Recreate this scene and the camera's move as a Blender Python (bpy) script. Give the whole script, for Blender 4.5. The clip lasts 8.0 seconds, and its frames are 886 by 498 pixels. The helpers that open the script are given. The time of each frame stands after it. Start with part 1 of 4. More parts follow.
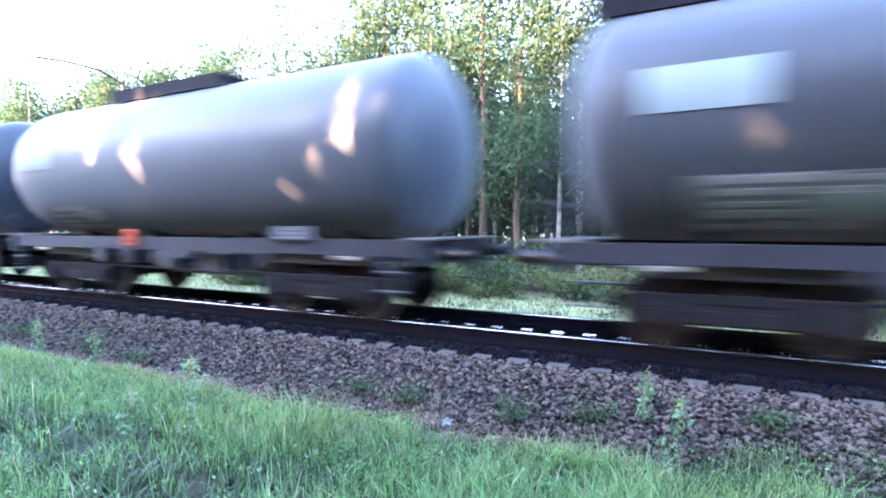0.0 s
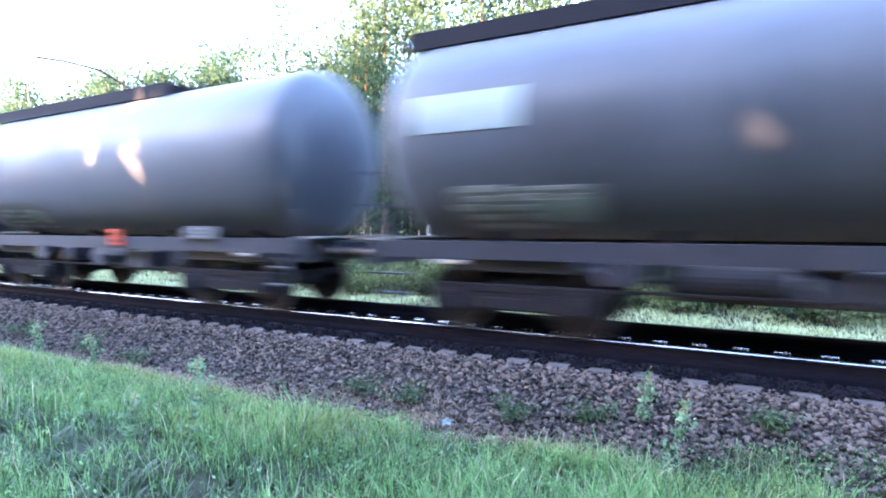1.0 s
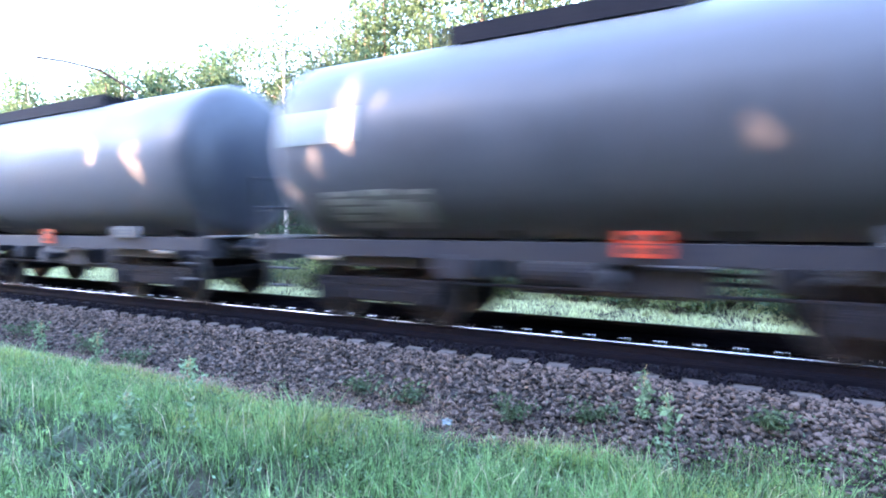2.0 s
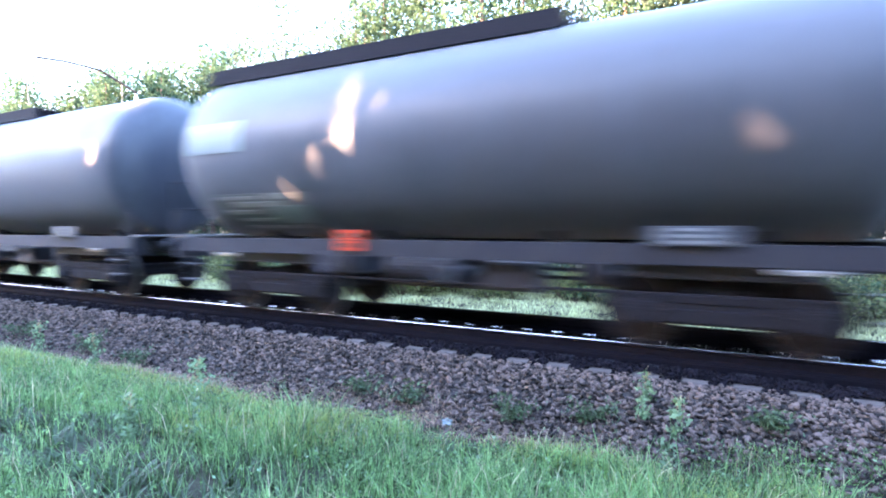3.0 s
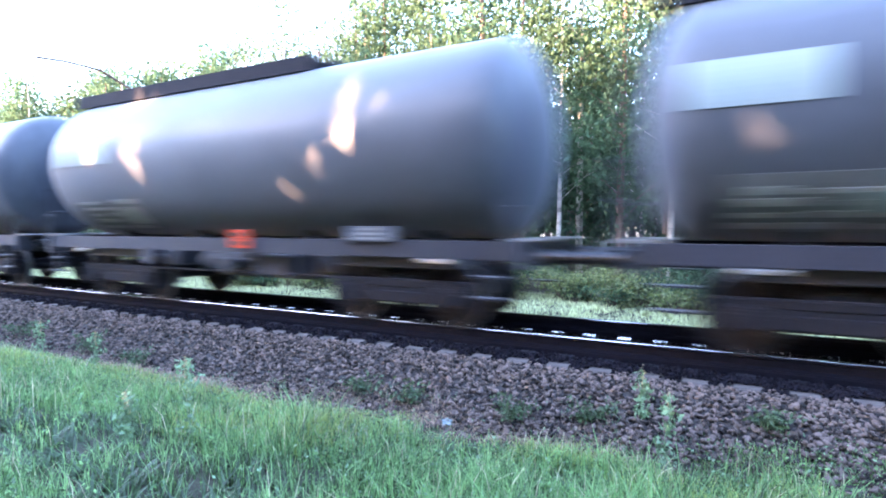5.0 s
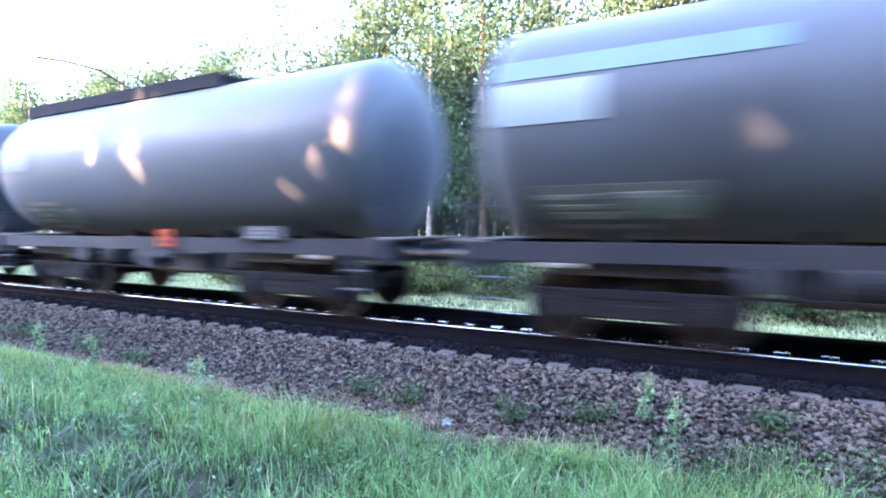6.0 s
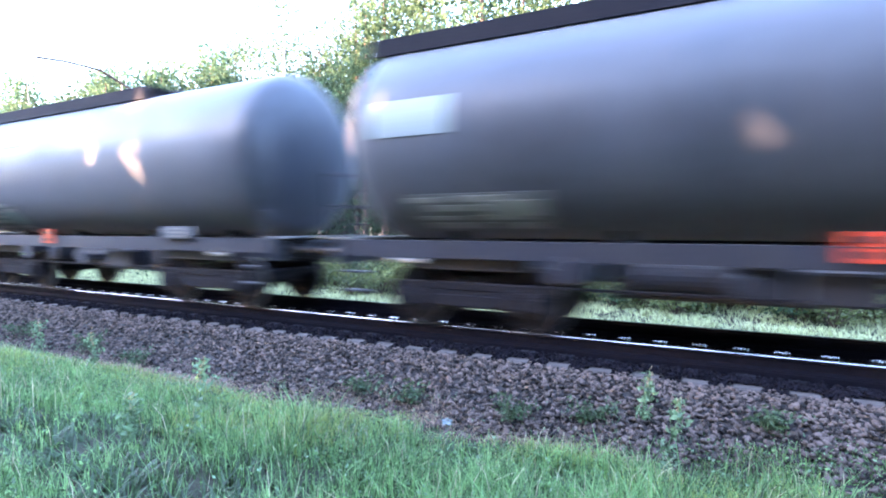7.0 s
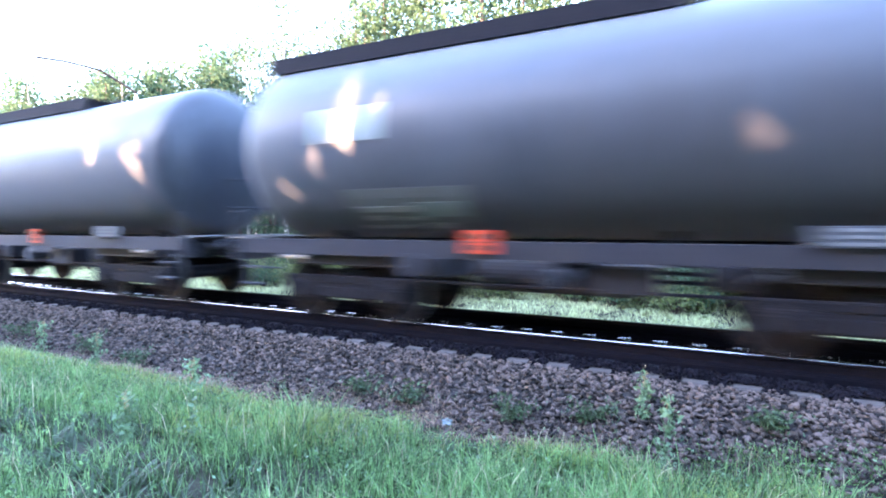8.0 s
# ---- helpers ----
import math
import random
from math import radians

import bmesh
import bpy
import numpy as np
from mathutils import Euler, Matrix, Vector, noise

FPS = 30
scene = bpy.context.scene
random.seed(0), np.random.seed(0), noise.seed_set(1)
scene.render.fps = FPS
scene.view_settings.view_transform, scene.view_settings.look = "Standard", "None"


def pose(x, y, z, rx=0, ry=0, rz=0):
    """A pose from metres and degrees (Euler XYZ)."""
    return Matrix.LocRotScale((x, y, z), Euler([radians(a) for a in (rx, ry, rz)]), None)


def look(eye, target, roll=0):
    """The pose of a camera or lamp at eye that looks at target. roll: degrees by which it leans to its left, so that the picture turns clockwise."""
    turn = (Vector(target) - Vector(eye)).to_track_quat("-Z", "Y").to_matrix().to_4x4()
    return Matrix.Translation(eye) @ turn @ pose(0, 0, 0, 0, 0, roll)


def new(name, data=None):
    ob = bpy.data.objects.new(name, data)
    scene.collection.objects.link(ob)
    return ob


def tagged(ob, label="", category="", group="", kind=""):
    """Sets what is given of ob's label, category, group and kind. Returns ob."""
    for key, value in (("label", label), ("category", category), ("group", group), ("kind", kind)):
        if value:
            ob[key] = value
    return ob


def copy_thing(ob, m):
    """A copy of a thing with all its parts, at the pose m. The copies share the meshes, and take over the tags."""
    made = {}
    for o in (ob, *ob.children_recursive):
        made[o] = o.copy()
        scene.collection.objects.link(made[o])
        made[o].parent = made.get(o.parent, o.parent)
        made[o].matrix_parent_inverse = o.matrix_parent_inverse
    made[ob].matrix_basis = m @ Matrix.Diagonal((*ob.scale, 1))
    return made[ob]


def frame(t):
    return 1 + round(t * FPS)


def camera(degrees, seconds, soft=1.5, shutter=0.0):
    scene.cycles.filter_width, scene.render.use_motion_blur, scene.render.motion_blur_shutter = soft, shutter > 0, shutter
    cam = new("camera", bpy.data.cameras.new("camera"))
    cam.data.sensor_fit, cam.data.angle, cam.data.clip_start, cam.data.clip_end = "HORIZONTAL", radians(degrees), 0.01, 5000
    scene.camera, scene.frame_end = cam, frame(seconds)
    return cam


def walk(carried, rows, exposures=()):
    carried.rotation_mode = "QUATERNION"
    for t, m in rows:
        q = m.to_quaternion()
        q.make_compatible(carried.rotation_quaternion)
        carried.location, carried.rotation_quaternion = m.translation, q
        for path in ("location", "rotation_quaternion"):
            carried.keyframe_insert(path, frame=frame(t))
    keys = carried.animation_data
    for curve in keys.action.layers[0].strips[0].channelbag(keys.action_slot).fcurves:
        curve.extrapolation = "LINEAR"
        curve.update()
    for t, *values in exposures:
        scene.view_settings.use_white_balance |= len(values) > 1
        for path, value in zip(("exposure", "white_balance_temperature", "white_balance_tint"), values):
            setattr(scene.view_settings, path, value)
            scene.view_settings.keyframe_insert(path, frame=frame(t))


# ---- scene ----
cam = camera(80.0, 8.0, soft=1.9, shutter=0.62)
EYE = pose(0, 0, 1.46, 87.61, 0, 27.06)
walk(cam, [(0, EYE), (8, EYE)], exposures=[(0, 4.8, 5750, 25), (8, 4.8, 5750, 25)])

# ---- light ----
SUN_AZ, SUN_EL = 218.0, 12.0            # degrees from +y towards +x, and above the horizon
world = bpy.data.worlds.new("sky")
scene.world = world
world.use_nodes = True
wn = world.node_tree
sky = wn.nodes.new("ShaderNodeTexSky")
sky.sky_type, sky.sun_disc = 'NISHITA', False
sky.sun_elevation, sky.sun_rotation = radians(SUN_EL), radians(SUN_AZ)
sky.air_density, sky.dust_density = 1.0, 1.5
wn.links.new(sky.outputs[0], wn.nodes["Background"].inputs[0])
wn.nodes["Background"].inputs[1].default_value = 0.15
sun = new("sun", bpy.data.lights.new("sun", 'SUN'))
sun.data.energy, sun.data.angle, sun.data.color = 3.6, radians(0.6), (1.0, 0.60, 0.30)
az, el = radians(SUN_AZ), radians(SUN_EL)
SUN_DIR = Vector((math.sin(az) * math.cos(el), math.cos(az) * math.cos(el), math.sin(el)))
sun.matrix_world = look(SUN_DIR * 60, (0, 0, 0))

# ---- measures ----
TRACK_Y = 7.75           # middle of the track; the camera is at y = 0
GAUGE = 1.507            # between the middles of the rail heads; z = 0 is the top of the rails
SPEED = 22.35            # train, metres a second, towards +x
PITCH = 0.51             # between sleepers
rng = random.Random(7)
nrng = np.random.RandomState(7)


# ---- materials ----
def material(name, base, rough=0.6, metal=0.0, vary=0.25, scale=6.0, fine=60.0, bump=0.2, bump_d=0.01,
             dirt=None, dirt_amount=0.0, island=0.0, obj=0.0, coat=0.0, coat_rough=0.12, gloss=0.5, translucent=0.0, stretch=(1, 1, 1), haze=0.0):
    m = bpy.data.materials.new(name)
    m.use_nodes = True
    nt = m.node_tree
    n, l = nt.nodes, nt.links
    bsdf = n["Principled BSDF"]
    tc = n.new("ShaderNodeTexCoord")
    mp = n.new("ShaderNodeMapping")
    mp.inputs["Scale"].default_value = stretch
    l.new(tc.outputs["Object"], mp.inputs[0])
    big = n.new("ShaderNodeTexNoise")
    big.inputs["Scale"].default_value, big.inputs["Detail"].default_value = scale, 4
    small = n.new("ShaderNodeTexNoise")
    small.inputs["Scale"].default_value, small.inputs["Detail"].default_value = fine, 3
    l.new(mp.outputs[0], big.inputs["Vector"])
    l.new(mp.outputs[0], small.inputs["Vector"])
    mix = n.new("ShaderNodeMath")
    mix.operation = 'ADD'
    l.new(big.outputs[0], mix.inputs[0])
    l.new(small.outputs[0], mix.inputs[1])
    total = mix.outputs[0]
    if island:
        geo = n.new("ShaderNodeNewGeometry")
        mul = n.new("ShaderNodeMath")
        mul.operation = 'MULTIPLY_ADD'
        mul.inputs[1].default_value = island
        l.new(geo.outputs["Random Per Island"], mul.inputs[0])
        l.new(total, mul.inputs[2])
        off = n.new("ShaderNodeMath")
        off.operation = 'SUBTRACT'
        off.inputs[1].default_value = island / 2
        l.new(mul.outputs[0], off.inputs[0])
        total = off.outputs[0]
    if obj:
        info = n.new("ShaderNodeObjectInfo")
        mul = n.new("ShaderNodeMath")
        mul.operation = 'MULTIPLY_ADD'
        mul.inputs[1].default_value = obj
        l.new(info.outputs["Random"], mul.inputs[0])
        l.new(total, mul.inputs[2])
        off = n.new("ShaderNodeMath")
        off.operation = 'SUBTRACT'
        off.inputs[1].default_value = obj / 2
        l.new(mul.outputs[0], off.inputs[0])
        total = off.outputs[0]
    ramp = n.new("ShaderNodeMapRange")
    ramp.inputs["From Min"].default_value, ramp.inputs["From Max"].default_value = 0.6, 1.4
    ramp.inputs["To Min"].default_value, ramp.inputs["To Max"].default_value = 1 - vary, 1 + vary
    l.new(total, ramp.inputs[0])
    tint = n.new("ShaderNodeMix")
    tint.data_type, tint.blend_type = 'RGBA', 'MULTIPLY'
    tint.inputs["Factor"].default_value = 1.0
    tint.inputs["A"].default_value = (*base, 1)
    l.new(ramp.outputs[0], tint.inputs["B"])
    colour = tint.outputs["Result"]
    if dirt:
        stain = n.new("ShaderNodeTexNoise")
        stain.inputs["Scale"].default_value, stain.inputs["Detail"].default_value = scale * 0.6, 6
        l.new(mp.outputs[0], stain.inputs["Vector"])
        cut = n.new("ShaderNodeMapRange")
        cut.inputs["From Min"].default_value, cut.inputs["From Max"].default_value = 0.42, 0.68
        cut.inputs["To Max"].default_value = dirt_amount
        l.new(stain.outputs[0], cut.inputs[0])
        over = n.new("ShaderNodeMix")
        over.data_type = 'RGBA'
        over.inputs["B"].default_value = (*dirt, 1)
        l.new(cut.outputs[0], over.inputs["Factor"])
        l.new(colour, over.inputs["A"])
        colour = over.outputs["Result"]
    l.new(colour, bsdf.inputs["Base Color"])
    rr = n.new("ShaderNodeMapRange")
    rr.inputs["From Min"].default_value, rr.inputs["From Max"].default_value = 0.3, 0.7
    rr.inputs["To Min"].default_value, rr.inputs["To Max"].default_value = max(0.02, rough - 0.08), min(1, rough + 0.08)
    l.new(big.outputs[0], rr.inputs[0])
    l.new(rr.outputs[0], bsdf.inputs["Roughness"])
    bsdf.inputs["Metallic"].default_value = metal
    bsdf.inputs["Coat Weight"].default_value = coat
    bsdf.inputs["Coat Roughness"].default_value = coat_rough
    bsdf.inputs["Specular IOR Level"].default_value = gloss
    # bluish sheen that puts the milky haze over the train into its paint
    bsdf.inputs["Sheen Weight"].default_value = haze
    bsdf.inputs["Sheen Roughness"].default_value = 0.6
    bsdf.inputs["Sheen Tint"].default_value = (0.80, 0.86, 1.0, 1)
    if bump:
        bp = n.new("ShaderNodeBump")
        bp.inputs["Strength"].default_value, bp.inputs["Distance"].default_value = bump, bump_d
        l.new(mix.outputs[0], bp.inputs["Height"])
        l.new(bp.outputs[0], bsdf.inputs["Normal"])
    if translucent:
        tr = n.new("ShaderNodeBsdfTranslucent")
        l.new(colour, tr.inputs[0])
        ms = n.new("ShaderNodeMixShader")
        ms.inputs[0].default_value = translucent
        l.new(bsdf.outputs[0], ms.inputs[1])
        l.new(tr.outputs[0], ms.inputs[2])
        l.new(ms.outputs[0], n["Material Output"].inputs[0])
    return m


TANK = material("black_tank_paint", (0.036, 0.043, 0.058), 0.50, vary=0.5, scale=1.2, fine=9, bump=0.0,
                dirt=(0.050, 0.047, 0.052), dirt_amount=0.55, obj=0.35, coat=0.07, coat_rough=0.25, gloss=0.36, stretch=(1, 1, 0.25), haze=0.36)
STEEL = material("dark_frame_paint", (0.011, 0.011, 0.017), 0.6, vary=0.35, scale=3, fine=25, dirt=(0.016, 0.015, 0.019), dirt_amount=0.6, obj=0.3, gloss=0.15, haze=0.28)
SILL = material("dusty_sill_paint", (0.022, 0.021, 0.030), 0.6, vary=0.3, scale=2, fine=20, dirt=(0.032, 0.030, 0.034), dirt_amount=0.6, obj=0.4, gloss=0.15, haze=0.20)
BOGIE = material("brake_dust_iron", (0.010, 0.010, 0.015), 0.8, vary=0.4, scale=5, fine=40, dirt=(0.017, 0.016, 0.020), dirt_amount=0.5, gloss=0.08, haze=0.08)
TREAD = material("worn_wheel_tread", (0.10, 0.10, 0.10), 0.5, metal=0.5, vary=0.1, scale=20, bump=0.02)
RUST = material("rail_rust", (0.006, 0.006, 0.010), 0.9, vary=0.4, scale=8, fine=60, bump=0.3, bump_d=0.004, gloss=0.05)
POLISH = material("polished_rail_head", (0.62, 0.62, 0.64), 0.22, metal=1.0, vary=0.12, scale=30, fine=120, bump=0.05, bump_d=0.002, stretch=(0.05, 1, 1))
CONCRETE = material("weathered_concrete", (0.105, 0.090, 0.084), 0.9, vary=0.3, scale=6, fine=70, bump=0.4, bump_d=0.006, dirt=(0.06, 0.048, 0.042), dirt_amount=0.7, obj=0.4)
# oil stain on concrete, darkened further for the shade under the train
STAINED_SHADED = material("stained_shaded_concrete", (0.018, 0.016, 0.018), 0.9, vary=0.4, scale=7, fine=60, bump=0.4, bump_d=0.006, obj=0.4, gloss=0.2)
CLIP = material("galvanised_clip", (0.88, 0.88, 0.88), 0.22, metal=1.0, vary=0.3, scale=30, obj=0.5)
# oil and brake dirt, with the shade under the train in the same colour
OILY_SHADED = material("oily_shaded_stone", (0.011, 0.010, 0.014), 0.95, vary=0.5, scale=9, fine=60, bump=0.5, bump_d=0.006, island=0.8, gloss=0.05)
STONE = material("ballast_stone", (0.084, 0.062, 0.053), 0.95, vary=0.92, scale=9, fine=60, bump=0.5, bump_d=0.006, island=1.1, obj=1.1)
BED = material("ballast_bed", (0.045, 0.038, 0.036), 0.95, vary=0.5, scale=14, fine=40, bump=1.0, bump_d=0.03)
SOIL = material("mossy_soil", (0.028, 0.030, 0.015), 0.95, vary=0.6, scale=1.2, fine=18, bump=0.8, bump_d=0.03, dirt=(0.050, 0.036, 0.022), dirt_amount=0.6)
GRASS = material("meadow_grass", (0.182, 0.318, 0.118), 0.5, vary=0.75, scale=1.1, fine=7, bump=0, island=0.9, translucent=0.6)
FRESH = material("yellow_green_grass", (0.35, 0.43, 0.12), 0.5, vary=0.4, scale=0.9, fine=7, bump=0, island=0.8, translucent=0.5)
DRY = material("dry_grass", (0.56, 0.51, 0.32), 0.6, vary=0.4, scale=1.0, fine=7, bump=0, island=0.8, translucent=0.3)
WITHERED = material("withered_grass", (0.40, 0.28, 0.20), 0.8, vary=0.4, scale=1.0, fine=7, bump=0, island=0.8, translucent=0.2)
# darker copy of the weed green, with the bank's shade in its colour
DARK_WEED = material("dark_weed_leaf", (0.06, 0.10, 0.045), 0.55, vary=0.5, scale=5, fine=30, bump=0, island=0.6, translucent=0.2)
WEED = material("weed_leaf", (0.19, 0.30, 0.16), 0.5, vary=0.4, scale=5, fine=30, bump=0, island=0.6, translucent=0.3)
SEED = material("grass_seed_head", (0.40, 0.30, 0.17), 0.7, vary=0.3, scale=10, bump=0, island=0.5)
# pale grass, its colour raised further for skylight on the open strip
MEADOW = material("skylit_pale_meadow", (0.64, 0.68, 0.36), 0.8, vary=0.25, scale=0.7, fine=9, bump=0, island=0.7, translucent=0.3)
LEAF = material("birch_leaf", (0.066, 0.118, 0.066), 0.8, vary=0.4, scale=0.5, fine=4, bump=0, island=0.6, obj=0.5, translucent=0.4, gloss=0.15)
LEAF_Y = material("yellow_green_leaf", (0.16, 0.20, 0.075), 0.5, vary=0.45, scale=0.8, fine=5, bump=0, island=1.0, obj=0.4, translucent=0.4)
NEEDLE = material("pine_needles", (0.055, 0.085, 0.055), 0.55, vary=0.5, scale=0.6, fine=5, bump=0, island=0.5, obj=0.4, translucent=0.2, gloss=0.15)
BIRCH = material("birch_bark", (0.48, 0.45, 0.41), 0.7, vary=0.3, scale=2, fine=14, bump=0.3, bump_d=0.01, dirt=(0.05, 0.045, 0.04), dirt_amount=0.9, stretch=(1, 1, 2.5))
PINE = material("pine_bark", (0.125, 0.085, 0.066), 0.85, vary=0.45, scale=3, fine=16, bump=0.8, bump_d=0.03, stretch=(2, 2, 0.5), obj=0.5)
WHITE = material("white_panel_paint", (0.22, 0.275, 0.29), 0.5, vary=0.12, scale=3, fine=20, bump=0, dirt=(0.26, 0.27, 0.27), dirt_amount=0.35)
STRIPE = material("pale_blue_stripe_paint", (0.12, 0.20, 0.24), 0.5, vary=0.2, scale=2, fine=20, bump=0, dirt=(0.10, 0.12, 0.13), dirt_amount=0.5)
BOARD = material("dull_grey_board_paint", (0.15, 0.16, 0.175), 0.6, vary=0.25, scale=4, fine=30, bump=0, obj=0.5)
GREY = material("faded_lettering_paint", (0.32, 0.33, 0.34), 0.6, vary=0.25, scale=5, fine=30, bump=0)
ORANGE = material("orange_plate_enamel", (0.56, 0.046, 0.018), 0.4, vary=0.1, scale=4, bump=0, coat=0.3)
BLACK = material("black_lettering", (0.02, 0.02, 0.02), 0.6, vary=0.1, bump=0)
BUFFER = material("dark_worn_steel", (0.045, 0.045, 0.05), 0.28, metal=0.7, vary=0.3, scale=8, bump=0)
GALV = material("galvanised_grating", (0.30, 0.30, 0.31), 0.38, metal=0.6, vary=0.25, scale=8, bump=0)


# ---- building helpers ----
def mesh_of(name, bm, *mats, smooth=False):
    me = bpy.data.meshes.new(name)
    bm.to_mesh(me)
    bm.free()
    for m in mats:
        me.materials.append(m)
    if smooth:
        for p in me.polygons:
            p.use_smooth = True
    return me


def part(name, bm, mat, parent, label="", at=None, smooth=False):
    data = bm if isinstance(bm, bpy.types.Mesh) else mesh_of(name, bm, mat, smooth=smooth)
    ob = new(name, data)
    ob.parent = parent
    if at is not None:
        ob.matrix_basis = at
    return tagged(ob, label)


def add_box(bm, c, s, m=None, bevel=0.0):
    r = bmesh.ops.create_cube(bm, size=1.0, matrix=(m or Matrix()) @ Matrix.Translation(c) @ Matrix.Diagonal((*s, 1)))
    if bevel:
        edges = list({e for v in r["verts"] for e in v.link_edges})
        bmesh.ops.bevel(bm, geom=edges, offset=bevel, segments=1, affect='EDGES')
    return bm


def box(c, s, bevel=0.0):
    return add_box(bmesh.new(), c, s, bevel=bevel)


def add_tube(bm, a, b, r, r2=None, seg=8):
    a, b = Vector(a), Vector(b)
    d = b - a
    m = Matrix.Translation((a + b) / 2) @ d.to_track_quat('Z', 'Y').to_matrix().to_4x4()
    bmesh.ops.create_cone(bm, cap_ends=True, segments=seg, radius1=r, radius2=r if r2 is None else r2, depth=d.length, matrix=m)
    return bm


def revolve(profile, axis='X', seg=40):
    """A turned shape: profile of (along, radius)."""
    bm = bmesh.new()
    rings = []
    for a, r in profile:
        ring = []
        for i in range(seg):
            t = 2 * math.pi * i / seg
            p = (a, r * math.cos(t), r * math.sin(t)) if axis == 'X' else (r * math.cos(t), a, r * math.sin(t)) if axis == 'Y' else (r * math.cos(t), r * math.sin(t), a)
            ring.append(bm.verts.new(p))
        rings.append(ring)
    for p, q in zip(rings, rings[1:]):
        for i in range(seg):
            j = (i + 1) % seg
            bm.faces.new((p[i], p[j], q[j], q[i]))
    bm.faces.new(rings[0][::-1])
    bm.faces.new(rings[-1])
    bmesh.ops.recalc_face_normals(bm, faces=bm.faces)
    return bm


def prism(section, length, x0):
    """A section of (y, z) drawn along x."""
    bm = bmesh.new()
    a = [bm.verts.new((x0, y, z)) for y, z in section]
    b = [bm.verts.new((x0 + length, y, z)) for y, z in section]
    for i in range(len(section)):
        j = (i + 1) % len(section)
        bm.faces.new((a[i], a[j], b[j], b[i]))
    bm.faces.new(a[::-1])
    bm.faces.new(b)
    bmesh.ops.recalc_face_normals(bm, faces=bm.faces)
    return bm


def sweep(points, r, seg=8):
    """One round bar along the points."""
    bm = bmesh.new()
    pts = [Vector(p) for p in points]
    rings = []
    for i, p in enumerate(pts):
        d = (pts[min(i + 1, len(pts) - 1)] - pts[max(i - 1, 0)]).normalized()
        u = d.orthogonal().normalized() if i == 0 else (rings[-1][0].co - pts[i - 1] - d * d.dot(rings[-1][0].co - pts[i - 1])).normalized()
        v = d.cross(u)
        rings.append([bm.verts.new(p + r * (u * math.cos(6.2832 * k / seg) + v * math.sin(6.2832 * k / seg))) for k in range(seg)])
    for a, b in zip(rings, rings[1:]):
        for k in range(seg):
            bm.faces.new((a[k], a[(k + 1) % seg], b[(k + 1) % seg], b[k]))
    bm.faces.new(rings[0][::-1])
    bm.faces.new(rings[-1])
    bmesh.ops.recalc_face_normals(bm, faces=bm.faces)
    return bm


def empty(name, label, category, group="", kind=""):
    ob = new(name)
    return tagged(ob, label, category, group, kind)


def raw_mesh(name, verts, faces, mat, smooth=False):
    """A mesh from arrays: verts (n, 3), faces (m, k)."""
    me = bpy.data.meshes.new(name)
    verts, faces = np.asarray(verts, np.float32), np.asarray(faces, np.int32)
    k = faces.shape[1]
    me.vertices.add(len(verts))
    me.vertices.foreach_set("co", verts.ravel())
    me.loops.add(faces.size)
    me.loops.foreach_set("vertex_index", faces.ravel())
    me.polygons.add(len(faces))
    me.polygons.foreach_set("loop_start", np.arange(0, faces.size, k, dtype=np.int32))
    if smooth:
        me.polygons.foreach_set("use_smooth", np.ones(len(faces), bool))
    me.update(calc_edges=True)
    me.materials.append(mat)
    return me


# ---- ground ----
def edge_y(x):
    """Where the grass meets the ballast on the camera's side."""
    return float(np.interp(x, [-40, -14, -11.2, -8.8, -7.4, -5.3, -3.4, -2.0, -0.7, 0.7, 1.4, 6], [4.6, 4.7, 4.82, 4.74, 4.72, 4.8, 4.98, 4.92, 5.08, 5.4, 5.5, 5.8]))


def ground_z(x, y):
    z = float(np.interp(y, [-400, -30, -4, 0, 3.2, 4.6, 5.4, 6.2, 9.3, 10.4, 11.5, 15, 20, 60, 900],
                        [-0.1, -0.1, -0.12, -0.2, -0.52, -0.68, -0.72, -0.72, -0.72, -0.62, -0.60, -0.5, -0.35, -0.3, -0.3]))
    if -60 < x < 40 and -20 < y < 40:
        z += 0.07 * noise.noise(Vector((x * 0.5, y * 0.5, 0))) + 0.03 * noise.noise(Vector((x * 1.7, y * 1.7, 3)))
    return z


def build_ground():
    xs = np.concatenate([[-900, -400, -180, -100, -70, -55], np.arange(-45, 14, 0.5), [16, 20, 26, 36, 60, 120, 300, 900]])
    ys = np.concatenate([[-900, -300, -100, -50, -30, -20, -14, -10, -7, -5, -3, -2, -1], np.arange(0, 22, 0.4), [23, 25, 28, 33, 40, 60, 120, 300, 900]])
    verts = [(x, y, ground_z(x, y)) for x in xs for y in ys]
    ny = len(ys)
    faces = [(i * ny + j, (i + 1) * ny + j, (i + 1) * ny + j + 1, i * ny + j + 1) for i in range(len(xs) - 1) for j in range(ny - 1)]
    ob = new("ground", raw_mesh("ground", verts, faces, SOIL, True))
    tagged(ob, "mossy brown soil under meadow grass beside a railway", "ground", kind="structure")


def bed_z(y):
    return float(np.interp(abs(y - TRACK_Y), [0, 0.7, 0.9, 1.25, 1.45, 1.65, 1.95, 2.75, 3.4], [-0.31, -0.30, -0.255, -0.255, -0.278, -0.265, -0.31, -0.67, -0.80]))


def surface_z(x, y):
    """Top of whatever the plants root in: soil, or the foot of the stones."""
    return max(ground_z(x, y), bed_z(y)) if abs(y - TRACK_Y) < 3.4 else ground_z(x, y)


